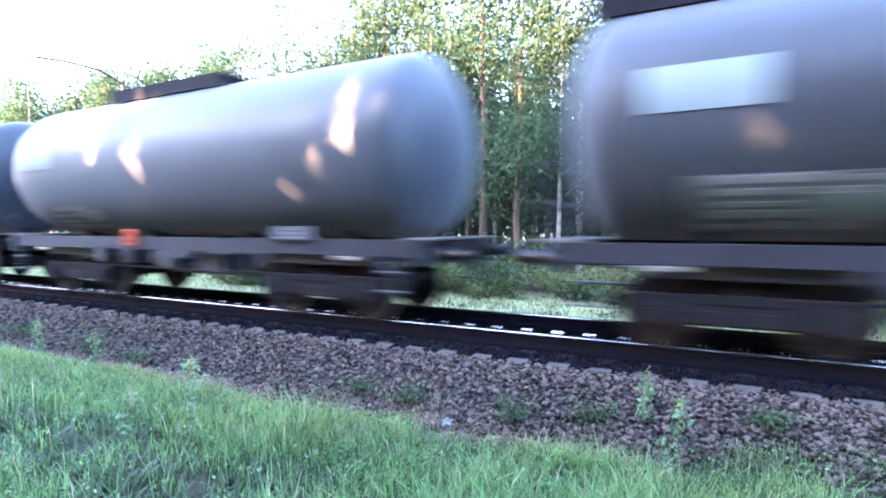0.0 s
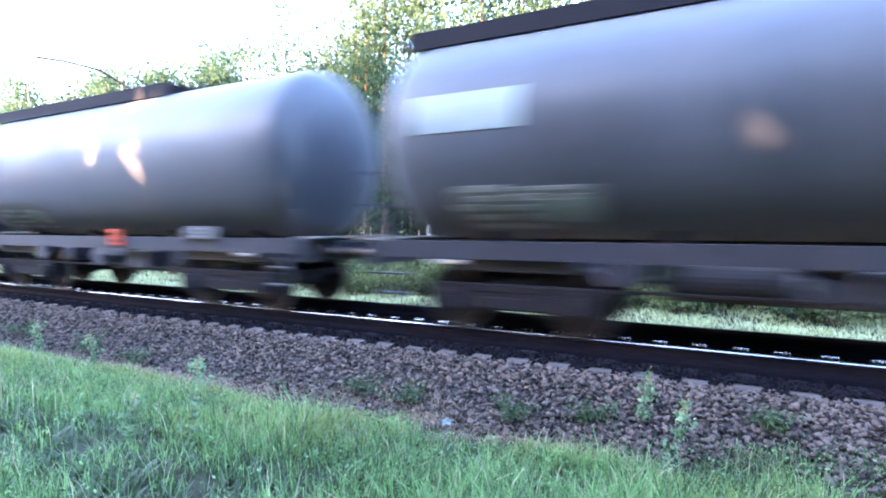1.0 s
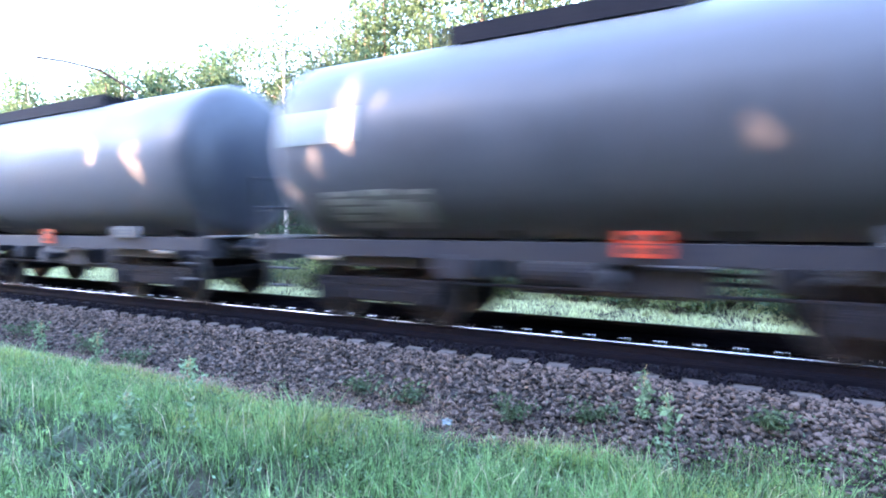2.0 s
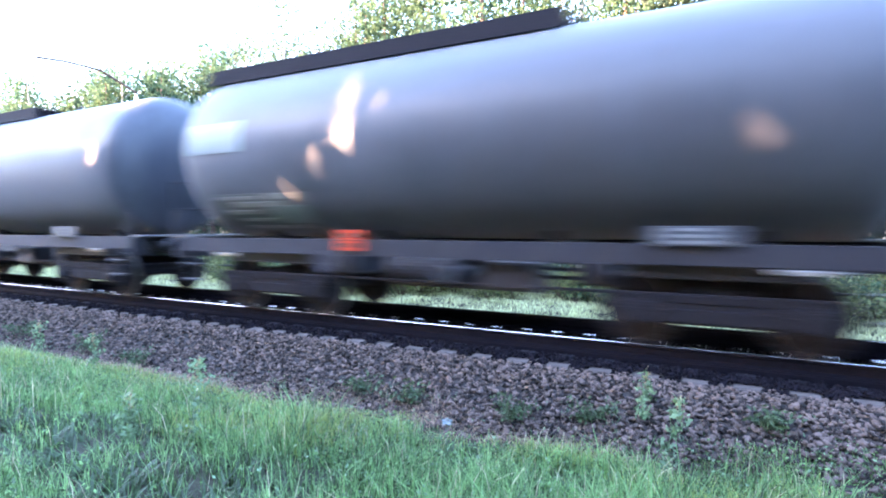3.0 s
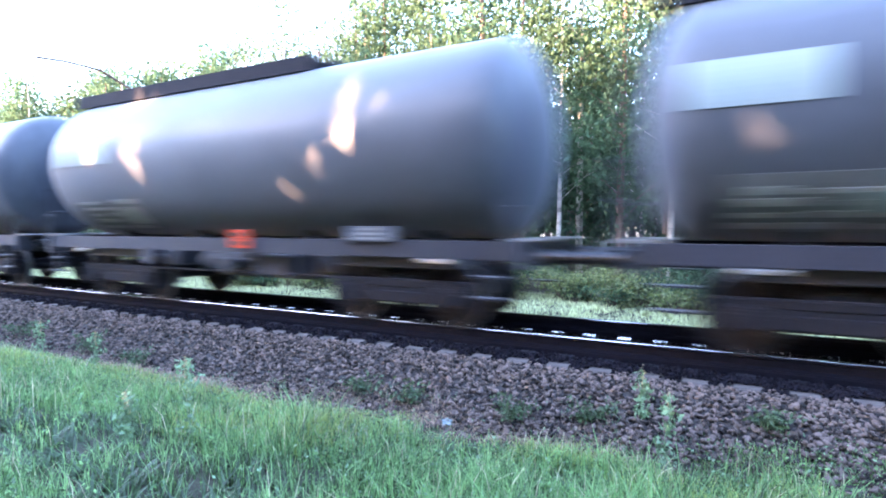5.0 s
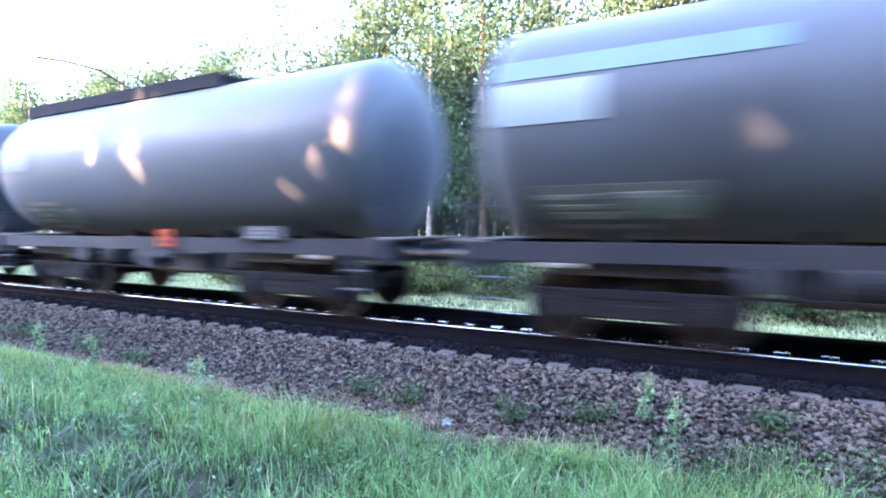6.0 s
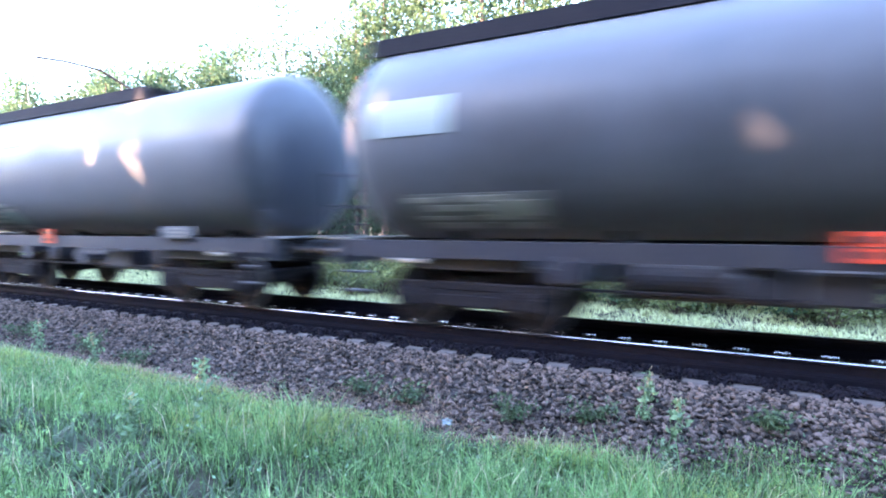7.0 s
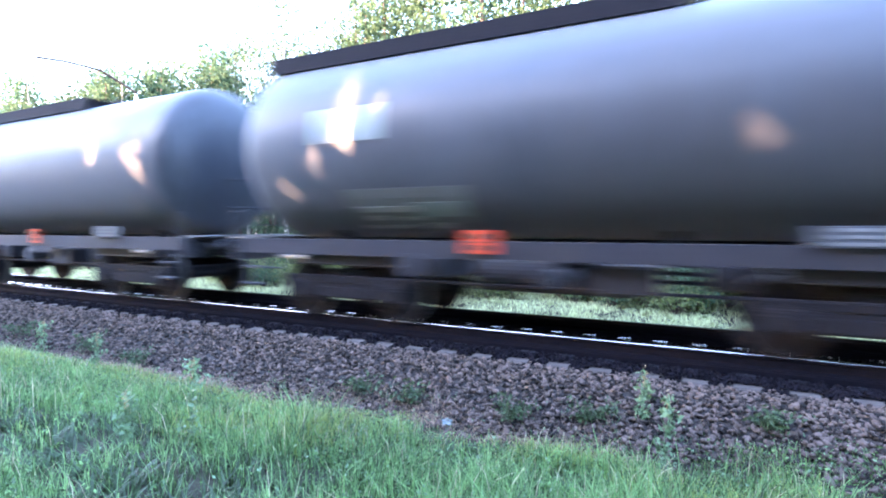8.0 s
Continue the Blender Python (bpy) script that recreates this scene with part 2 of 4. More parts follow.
def build_bed():
    half = [0.0, 0.7, 0.9, 1.25, 1.45, 1.65, 1.95, 2.3, 2.75, 3.2]
    ys = [TRACK_Y - h for h in half[::-1]] + [TRACK_Y + h for h in half[1:]]
    xs = np.concatenate([[-900, -300, -120, -60], np.arange(-45, 14, 0.4), [20, 40, 120, 300, 900]])
    verts = [(x, y, bed_z(y) + 0.025 * noise.noise(Vector((x * 3, y * 3, 1)))) for x in xs for y in ys]
    ny = len(ys)
    faces = [(i * ny + j, (i + 1) * ny + j, (i + 1) * ny + j + 1, i * ny + j + 1) for i in range(len(xs) - 1) for j in range(ny - 1)]
    bed = new("ballast_bed", raw_mesh("ballast_bed", verts, faces, BED))
    return tagged(bed, "raised bed of dark grey crushed stone carrying a track", "ballast", kind="structure")


def stone_shape(seed):
    r = np.random.RandomState(seed)
    bm = bmesh.new()
    bmesh.ops.create_cube(bm, size=1.5)
    for v in bm.verts:
        v.co = Vector([c * (0.45 + 0.85 * r.rand()) + 0.22 * r.randn() for c in v.co])
    bmesh.ops.triangulate(bm, faces=bm.faces[:])
    pts = np.array([v.co[:] for v in bm.verts])
    fcs = np.array([[v.index for v in f.verts] for f in bm.faces])
    bm.free()
    return pts, fcs


def build_ballast(bed):
    """Crushed stones: single ones on the shoulder next to the camera, the rest joined."""
    shapes = [stone_shape(s) for s in range(8)]
    meshes = [raw_mesh("stone", p, f, STONE) for p, f in shapes]
    V, F, base, single = {0: [], 1: []}, {0: [], 1: []}, [0, 0], 0
    r = np.random.RandomState(3)
    for i in range(52000):
        u = r.rand()
        x = 3.5 - 30 * u ** 1.5
        y = TRACK_Y - 0.95 - 2.3 * r.rand() if r.rand() < 0.80 else TRACK_Y + r.uniform(-1.0, 1.3)
        if y < edge_y(x) - 0.30 + 0.35 * (r.rand() - 0.5):
            continue
        if 1.24 < TRACK_Y - y < 1.46 and abs((x + 0.15 + 200 * PITCH + PITCH / 2) % PITCH - PITCH / 2) < 0.15:
            continue
        size = 0.014 + 0.012 * r.rand() + 0.014 * r.rand() ** 4
        rot = Euler((r.uniform(-0.7, 0.7), r.uniform(-0.7, 0.7), r.uniform(0, 6.28))).to_matrix()
        k = r.randint(8)
        z = bed_z(y) + 0.012 + 0.022 * r.rand()
        if single < 300 and -1.5 < x < 1.2 and y < 6.4 and r.rand() < 0.5:
            ob = new("stone", meshes[k])
            ob.parent = bed
            ob.matrix_basis = Matrix.LocRotScale((x, y, z), rot.to_quaternion(), (size * 1.35, size, size * 0.7))
            single += 1
            continue
        p = shapes[k][0] * (size * 1.35, size, size * 0.7) @ np.array(rot).T + (x, y, z)
        # stones near the rails take the darker colour, stain and shade together
        darkened = int(abs(y - TRACK_Y) < 1.43 + 0.03 * r.randn())
        V[darkened].append(p)
        F[darkened].append(shapes[k][1] + base[darkened])
        base[darkened] += len(p)
    for darkened, mat, label in ((0, STONE, "loose crushed stones"), (1, OILY_SHADED, "crushed stones darkened by oil, brake dirt and the train's shade")):
        ob = new("ballast_stones", raw_mesh("ballast_stones", np.concatenate(V[darkened]), np.concatenate(F[darkened]), mat))
        ob.parent = bed
        tagged(ob, label, kind="stuff")


# ---- track ----
def build_rails():
    head = [(0.010, 0.0), (0.030, -0.002), (0.036, -0.010), (0.036, -0.036), (0.010, -0.050)]
    foot = [(0.010, -0.050), (0.009, -0.140), (0.020, -0.150), (0.074, -0.160), (0.075, -0.172), (0.10, -0.176), (0.10, -0.25)]
    for side in (-1, 1):
        y0 = TRACK_Y + side * GAUGE / 2
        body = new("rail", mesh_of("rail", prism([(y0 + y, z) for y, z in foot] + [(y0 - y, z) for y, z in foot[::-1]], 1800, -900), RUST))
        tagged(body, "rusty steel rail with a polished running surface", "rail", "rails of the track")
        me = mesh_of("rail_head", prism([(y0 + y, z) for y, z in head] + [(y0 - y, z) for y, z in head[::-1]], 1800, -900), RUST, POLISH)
        for p in me.polygons:
            if p.normal.z > 0.5:
                p.material_index = 1
        part("rail_head", me, None, body, "bright worn running surface")


def build_sleepers():
    bm = bmesh.new()
    section = [(-0.15, -0.2), (-0.13, 0.0), (0.13, 0.0), (0.15, -0.2)]
    stations = [(-1.42, -0.03), (-1.38, 0.0), (-1.26, 0.0), (-0.5, 0.0), (-0.3, -0.04), (0.3, -0.04), (0.5, 0.0), (1.26, 0.0), (1.38, 0.0), (1.42, -0.03)]
    rings = [[bm.verts.new((x, y, z + dz if z == 0 else z)) for x, z in section] for y, dz in stations]
    for a, b in zip(rings, rings[1:]):
        for i in range(4):
            j = (i + 1) % 4
            bm.faces.new((a[i], a[j], b[j], b[i]))
    bm.faces.new(rings[0])
    bm.faces.new(rings[-1][::-1])
    bmesh.ops.recalc_face_normals(bm, faces=bm.faces)
    body = mesh_of("sleeper", bm, CONCRETE, STAINED_SHADED)
    # all but the sleeper ends get stain and train shade as one dark colour
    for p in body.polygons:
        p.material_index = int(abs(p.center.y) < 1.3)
    bm = bmesh.new()
    add_box(bm, (0, 0, 0.008), (0.20, 0.13, 0.016), bevel=0.005)
    for k in (-1, 0, 1):
        add_tube(bm, (-0.095, 0.036 * k, 0.018), (0.095, 0.036 * k, 0.018), 0.015, seg=10)
    add_tube(bm, (0, 0, 0.01), (0, 0, 0.042), 0.016, seg=6)
    clip = mesh_of("clip", bm, CLIP)
    darkened = clip.copy()
    darkened.materials.clear()
    darkened.materials.append(BOGIE)
    first = -0.15 - 70 * PITCH
    for i in range(95):
        ob = new("sleeper", body)
        jig = rng.uniform(-0.012, 0.012)
        ob.matrix_basis = pose(first + i * PITCH + jig, TRACK_Y, -0.245 + rng.uniform(-0.006, 0.004), 0, 0, rng.uniform(-0.5, 0.5))
        tagged(ob, "weathered concrete sleeper sunk in crushed stone", "sleeper", "sleepers of the track")
        for rail in (-1, 1):
            for side in (-1, 1):
                part("clip", clip if rail * side < 0 else darkened, None, ob, "pale steel rail clip" if rail * side < 0 else "black rail clip", pose(0, rail * GAUGE / 2 + side * 0.19, 0.0, 0, 0, 180 if side < 0 else 0))


# ---- wagons ----
TANK_R, TANK_Z, TANK_HALF, DOME = 1.50, 2.78, 5.47, 0.62


def tank_mesh():
    prof = []
    for i in range(9):
        a = math.pi / 2 * i / 8
        prof.append((-TANK_HALF + DOME * (1 - math.cos(a)), max(0.02, TANK_R * math.sin(a))))
    prof += [(s, TANK_R) for s in (-4.0, -2.0, 0.0, 2.0, 4.0)]
    for i in range(8, -1, -1):
        a = math.pi / 2 * i / 8
        prof.append((TANK_HALF - DOME * (1 - math.cos(a)), max(0.02, TANK_R * math.sin(a))))
    bm = revolve(prof, 'X', 64)
    bmesh.ops.translate(bm, verts=bm.verts, vec=(0, 0, TANK_Z))
    return mesh_of("tank", bm, TANK, smooth=True)


def curved_plate(x0, x1, z0, z1, lift=0.012, n=8):
    """A thin sheet that follows the tank's side facing the camera."""
    bm = bmesh.new()
    a0, a1 = math.asin((z0 - TANK_Z) / TANK_R), math.asin((z1 - TANK_Z) / TANK_R)
    grid = []
    for r in (TANK_R + lift - 0.006, TANK_R + lift):
        for x in (x0, x1):
            grid.append([bm.verts.new((x, -r * math.cos(a0 + (a1 - a0) * i / n), TANK_Z + r * math.sin(a0 + (a1 - a0) * i / n))) for i in range(n + 1)])
    a, b, c, d = grid
    for i in range(n):
        bm.faces.new((c[i], d[i], d[i + 1], c[i + 1]))
        bm.faces.new((a[i], a[i + 1], b[i + 1], b[i]))
        bm.faces.new((a[i], c[i], c[i + 1], a[i + 1]))
        bm.faces.new((b[i], b[i + 1], d[i + 1], d[i]))
    bm.faces.new((a[0], b[0], d[0], c[0]))
    bm.faces.new((a[n], c[n], d[n], b[n]))
    bmesh.ops.recalc_face_normals(bm, faces=bm.faces)
    return bm


def wheelset_mesh():
    half = [(0.0, 0.085), (0.55, 0.085), (0.62, 0.11), (0.655, 0.12), (0.66, 0.19), (0.70, 0.32), (0.682, 0.405), (0.682, 0.475), (0.70, 0.487), (0.712, 0.475), (0.722, 0.462), (0.815, 0.456), (0.817, 0.41), (0.775, 0.39), (0.775, 0.19), (0.83, 0.17), (0.85, 0.10), (1.08, 0.065)]
    prof = [(-a, r) for a, r in half[::-1]] + half[1:]
    me = mesh_of("wheelset", revolve(prof, 'Y', 24), BOGIE, TREAD)
    for p in me.polygons:
        rad = math.hypot(p.center.x, p.center.z)
        if 0.44 < rad < 0.47 and 0.70 < abs(p.center.y) < 0.82 and len(p.vertices) == 4:
            p.material_index = 1
    return me


def bogie_meshes():
    side = bmesh.new()
    add_box(side, (0, 0, 0.62), (2.5, 0.10, 0.12), bevel=0.02)
    add_box(side, (0, 0, 0.42), (1.0, 0.09, 0.20), bevel=0.03)
    add_box(side, (0, 0, 0.50), (1.25, 0.06, 0.30), bevel=0.01)
    for s in (-1, 1):
        add_box(side, (s * 0.60, 0, 0.52), (0.34, 0.085, 0.14), bevel=0.03)
        add_box(side, (s * 0.64, 0, 0.40), (0.07, 0.11, 0.34), bevel=0.015)
        add_box(side, (s * 1.16, 0, 0.40), (0.07, 0.11, 0.34), bevel=0.015)
    bolster = bmesh.new()
    add_box(bolster, (0, 0, 0.66), (0.52, 1.95, 0.20), bevel=0.03)
    add_tube(bolster, (0, 0, 0.74), (0, 0, 0.90), 0.28, seg=20)
    for s in (-1, 1):
        add_box(bolster, (s * 1.22, 0, 0.60), (0.09, 1.95, 0.12), bevel=0.015)
    boxm = bmesh.new()
    add_box(boxm, (0, 0, 0.0), (0.30, 0.20, 0.30), bevel=0.04)
    add_tube(boxm, (0, -0.14, 0), (0, 0.1, 0), 0.125, seg=16)
    spring = bmesh.new()
    for k in range(4):
        add_tube(spring, (0, 0, k * 0.045), (0, 0, k * 0.045 + 0.03), 0.075, seg=8)
    shoe = bmesh.new()
    for i in range(5):
        a = radians(-22 + i * 11)
        add_box(shoe, (0.50 * math.cos(a), 0, 0.50 * math.sin(a)), (0.06, 0.09, 0.10))
    return [mesh_of(n, b, BOGIE) for n, b in (("side_frame", side), ("bolster", bolster), ("axle_box", boxm), ("spring", spring), ("brake_shoe", shoe))]


def sidesill_mesh(y):
    s = 1 if y > 0 else -1
    sec = [(0, 0), (s * 0.09, 0), (s * 0.09, 0.016), (s * 0.014, 0.016), (s * 0.014, 0.224), (s * 0.09, 0.224), (s * 0.09, 0.24), (0, 0.24)]
    return prism([(y - p[0], 1.03 + p[1]) for p in sec], 11.0, -5.5)


def build_wagon():
    w = empty("tank_wagon", "black four-axle railway tank wagon rolling on the track", "tank wagon", "wagons of the passing train")
    part("tank", tank_mesh(), None, w, "glossy black dusty tank barrel")
    for y in (-1.28, 1.28):
        part("side_sill", sidesill_mesh(y), SILL, w, "dusty grey channel beam")
    part("centre_sill", box((0, 0, 1.08), (11.0, 0.55, 0.30), 0.02), STEEL, w)
    for s in (-1, 1):
        part("headstock", box((s * 5.44, 0, 1.08), (0.12, 2.70, 0.36), 0.02), STEEL, w)
        for y in (-0.875, 0.875):
            b = bmesh.new()
            add_box(b, (s * 5.52, y, 1.06), (0.05, 0.36, 0.36), bevel=0.02)
            add_tube(b, (s * 5.54, y, 1.06), (s * 5.80, y, 1.06), 0.125, 0.11, 18)
            add_tube(b, (s * 5.78, y, 1.06), (s * 6.07, y, 1.06), 0.085, seg=18)
            buf = part("buffer", b, BUFFER, w, "dark greased buffer")
            plate = revolve([(0, 0.10), (0.02, 0.22), (0.035, 0.23), (0.055, 0.21), (0.062, 0.02)], 'X', 24)
            bmesh.ops.transform(plate, matrix=Matrix.Translation((s * 6.055, y, 1.06)) @ Matrix.Diagonal((s, 1, 0.82, 1)), verts=plate.verts)
            part("buffer_plate", plate, BUFFER, buf, "worn dark buffer face")
        b = bmesh.new()
        add_box(b, (s * 5.62, 0, 1.02), (0.30, 0.07, 0.10), bevel=0.02)
        for k in range(4):
            add_tube(b, (s * (5.74 + 0.09 * k), -0.03, 0.99 - 0.01 * k), (s * (5.82 + 0.09 * k), 0.03, 0.98 - 0.01 * k), 0.028, seg=8)
        part("screw_coupling", b, BOGIE, w)
        hose = [(s * (5.55 + 0.22 * math.sin(math.pi * k / 10)), 0.35, 0.95 - 0.34 * math.sin(math.pi * k / 10) + 0.02 * k) for k in range(11)]
        part("brake_hose", sweep(hose, 0.025), BLACK, w)
        for x in (3.75, 1.4):
            b = prism([(-0.62, 1.22), (0.62, 1.22), (0.6, 1.45), (0.3, 1.36), (0, 1.33), (-0.3, 1.36), (-0.6, 1.45)], 0.14, s * x - 0.07)
            part("saddle", b, STEEL, w)
        for y in (-1.33, 1.33):
            b = bmesh.new()
            for x in (0, 0.36):
                add_box(b, (s * 5.20 - s * x, y, 0.78), (0.035, 0.025, 0.56))
            for z in (0.52, 0.80):
                add_box(b, (s * 5.02, y, z), (0.36, 0.20, 0.025))
            part("step", b, STEEL, w)
            b = sweep([(s * 5.46, y, 1.2), (s * 5.46, y, 1.66), (s * 5.44, y, 1.71), (s * 5.39, y, 1.73), (s * 5.30, y, 1.72), (s * 5.25, y, 1.66), (s * 5.25, y, 1.25)], 0.016, 6)
            part("grab_rail", b, STEEL, w)
        # added bright bar that draws the streak of highlight under the sill
        part("lashing_plate", box((s * 4.2, -1.31, 0.985), (0.5, 0.03, 0.06), 0.008), GALV, w, "bright bar in place of a highlight below the sill")
    # platform with its rail at the rear end
    b = bmesh.new()
    add_box(b, (-5.45, 0, 1.285), (0.55, 2.5, 0.03))
    part("end_platform", b, GALV, w, "grey grating platform")
    part("front_platform", box((5.42, 0, 1.285), (0.45, 2.4, 0.03), 0.005), GALV, w)
    b = bmesh.new()
    for y in (-1.2, -0.4, 0.4, 1.2):
        add_tube(b, (-5.72, y, 1.3), (-5.72, y, 2.3), 0.018, seg=6)
    for z in (1.8, 2.3):
        add_tube(b, (-5.72, -1.2, z), (-5.72, 1.2, z), 0.018, seg=6)
    part("platform_rail", b, STEEL, w)
    # ladder and roof walk
    lad = bmesh.new()
    for y in (-0.62, -0.22):
        add_tube(lad, (-5.66, y, 1.3), (-5.66, y, 3.6), 0.02, seg=6)
        add_tube(lad, (-5.66, y, 3.6), (-4.6, y, 4.36), 0.02, seg=6)
    for k in range(8):
        add_tube(lad, (-5.66, -0.62, 1.5 + k * 0.28), (-5.66, -0.22, 1.5 + k * 0.28), 0.014, seg=6)
    part("ladder", lad, STEEL, w)
    b = revolve([(4.15, 0.33), (4.36, 0.33), (4.37, 0.37), (4.40, 0.37), (4.43, 0.30), (4.45, 0.05)], 'Z', 28)
    bmesh.ops.translate(b, verts=b.verts, vec=(0.3, 0.05, 0))
    man = part("manhole", b, STEEL, w)
    b = bmesh.new()
    for k in range(8):
        a = k * math.pi / 4
        add_tube(b, (0.3 + 0.35 * math.cos(a), 0.05 + 0.35 * math.sin(a), 4.35), (0.3 + 0.35 * math.cos(a), 0.05 + 0.35 * math.sin(a), 4.45), 0.022, seg=6)
    part("lid_bolt", b, STEEL, man)
    part("vent_valve", add_tube(bmesh.new(), (1.5, 0, 4.2), (1.5, 0, 4.44), 0.09, seg=14), STEEL, w)
    # under the frame
    for s in (-1, 1):
        part("body_bolster", box((s * 3.4, 0, 0.945), (1.9, 2.3, 0.17), 0.02), STEEL, w)
        part("brake_frame", box((s * 1.95, 0, 0.86), (0.5, 1.7, 0.32), 0.03), STEEL, w)
    part("valve_box", box((-0.3, 0.35, 0.72), (2.6, 0.9, 0.50), 0.04), STEEL, w)
    part("tool_box", box((0.9, -0.85, 0.80), (0.8, 0.45, 0.36), 0.03), STEEL, w)
    b = add_tube(bmesh.new(), (-1.3, -0.55, 0.80), (-0.1, -0.55, 0.80), 0.19, seg=20)
    part("air_reservoir", b, STEEL, w)
    b = bmesh.new()
    add_tube(b, (0.4, 0.3, 0.82), (1.0, 0.3, 0.82), 0.16, seg=18)
    add_tube(b, (1.0, 0.3, 0.82), (1.9, 0.2, 0.80), 0.03, seg=8)
    part("brake_cylinder", b, STEEL, w)
    b = bmesh.new()
    add_tube(b, (0, 0, 1.40), (0, 0, 0.86), 0.11, seg=16)
    add_tube(b, (0, -1.20, 0.80), (0, 1.20, 0.80), 0.075, seg=16)
    for y in (-1.2, 1.2):
        add_tube(b, (0, y * 0.97, 0.80), (0, y * 1.07, 0.80), 0.12, seg=16)
    part("outlet_pipe", b, STEEL, w)
    b = bmesh.new()
    add_tube(b, (-2.6, -1.0, 0.66), (2.6, -1.0, 0.66), 0.022, seg=6)
    add_tube(b, (-2.6, 0.1, 0.70), (2.6, 0.1, 0.70), 0.03, seg=6)
    part("brake_rod", b, BOGIE, w)
    b = revolve([(-0.02, 0.17), (0.02, 0.17)], 'Y', 20)
    bmesh.ops.translate(b, verts=b.verts, vec=(-2.0, -1.34, 0.92))
    part("hand_wheel", b, SILL, w, "dusty brake hand wheel")
    # plates and lettering
    board = part("data_board", box((3.15, -1.335, 1.36), (0.85, 0.02, 0.22), 0.004), TANK, w, "dull grey data board")
    for k in range(3):
        part("text_bar", box((3.1, -1.349, 1.29 + 0.07 * k), (0.7 - 0.12 * k, 0.006, 0.035)), BOARD, board, "unreadable pale lettering")
    # bogies
    sidef, bolster, boxm, spring, shoe = bogie_meshes()
    wheels = wheelset_mesh()
    for x in (-3.4, 3.4):
        bog = part("bogie", bolster, None, w, "rusty brown bogie", pose(x, 0, 0))
        for y in (-1.0, 1.0):
            part("side_frame", sidef, None, bog, "", pose(0, y, 0))
        for ax in (-0.9, 0.9):
            part("wheelset", wheels, None, bog, "steel wheels with bright treads", pose(ax, 0, 0.456))
            for y in (-1.0, 1.0):
                part("axle_box", boxm, None, bog, "", pose(ax, y * 1.0, 0.456, 0, 0, 0 if y < 0 else 180))
                for d in (-0.19, 0.19):
                    part("spring", spring, None, bog, "", pose(ax + d, y, 0.46))
                part("brake_shoe", shoe, None, bog, "", pose(ax, 0.767 * y, 0.456, 0, 0, 180 if ax > 0 else 0))
    return w


# for each wagon: distances back from the tank's front end of the orange plate and the white panel, the panel's length, rows of lettering
FITTINGS = {-1: (5.0, 9.9, 1.2, 5), 0: (6.5, 10.15, 1.3, 4), 1: (4.1, 10.1, 1.5, 5), 2: (4.8, 10.2, 1.2, 4), 3: (5.0, 10.3, 1.3, 5), 4: (5.1, 10.3, 1.1, 3), 5: (7.0, 10.4, 1.3, 5),
            6: (6.7, 10.4, 1.35, 3), 7: (5.2, 10.3, 1.3, 5), 8: (5.2, 10.4, 1.3, 4), 9: (5.0, 10.3, 1.9, 5), 10: (5.5, 10.45, 1.3, 4), 11: (4.8, 10.35, 1.1, 5), 12: (4.4, 10.15, 1.2, 4),
            13: (6.6, 10.6, 1.2, 5), 14: (6.4, 9.1, 1.25, 3), 15: (5.0, 10.4, 1.3, 4)}
SHIFT = {-1: 0.6}
SHORT_WALK = (0, 3, 6, 10)
STRIPED = (10, 13)
TRAIN, WEEDS = [], []


def fit_plates(w, k):
    """The plates that differ from wagon to wagon."""
    back, rear, length, rows = FITTINGS[k]
    r = random.Random(100 + k)
    x = TANK_HALF - back
    x0, x1 = (-2.4, 1.0) if k in SHORT_WALK else (-5.2, 1.6)
    b = bmesh.new()
    add_box(b, ((x0 + x1) / 2, -0.44, 4.33), (x1 - x0, 0.64, 0.04))
    add_box(b, ((x0 + x1) / 2, -0.77, 4.225), (x1 - x0, 0.02, 0.25))
    n = int(x1 - x0)
    for i in range(n + 1):
        add_box(b, (x0 + 0.1 + (x1 - x0 - 0.2) * i / n, -0.44, 4.22), (0.05, 0.55, 0.20))
    part("roof_walk", b, BOGIE, w, "dark grating walkway along the top")
    plate = part("hazard_plate", box((x, -1.345, 1.26), (0.42, 0.012, 0.31), 0.004), ORANGE, w, "orange enamel hazard plate")
    for i in (-1, 1):
        part("plate_bar", box((x, -1.353, 1.26 + i * 0.075), (0.22, 0.004, 0.07)), BLACK, plate, "dark unreadable figures")
    part("plate_line", box((x, -1.353, 1.26), (0.40, 0.004, 0.012)), BLACK, plate)
    x0 = TANK_HALF - rear
    part("white_panel", curved_plate(x0, x0 + length, 2.70, 3.21), WHITE, w, "white painted marking panel")
    if k in STRIPED:
        part("side_stripe", curved_plate(x0, x0 + 3.1, 3.27, 3.53), STRIPE, w, "long pale blue painted stripe")
    part("data_panel", curved_plate(x0 + 0.45, x0 + 2.45, 1.40, 1.92 + 0.05 * (k % 3), 0.006, 6), BOARD, w, "dull grey painted data field")
    part("notice", curved_plate(x0 + 1.6, x0 + 2.35, 1.62 - 0.08 * (k % 2), 1.82, 0.016, 3), WHITE if k % 3 else GREY, w, "pale painted notice in the data field")
    for i in range(rows):
        z = 1.45 + 0.12 * i
        at, end = x0 + r.uniform(0.4, 0.8), x0 + r.uniform(2.0, 2.5)
        while at < end - 0.2:
            wide = min(end - at, r.uniform(0.35, 1.2))
            part("text_bar", curved_plate(at, at + wide, z, z + r.choice((0.05, 0.065, 0.08)), 0.013, 2), GREY, w, "faded grey unreadable lettering")
            at += wide + r.uniform(0.1, 0.3)


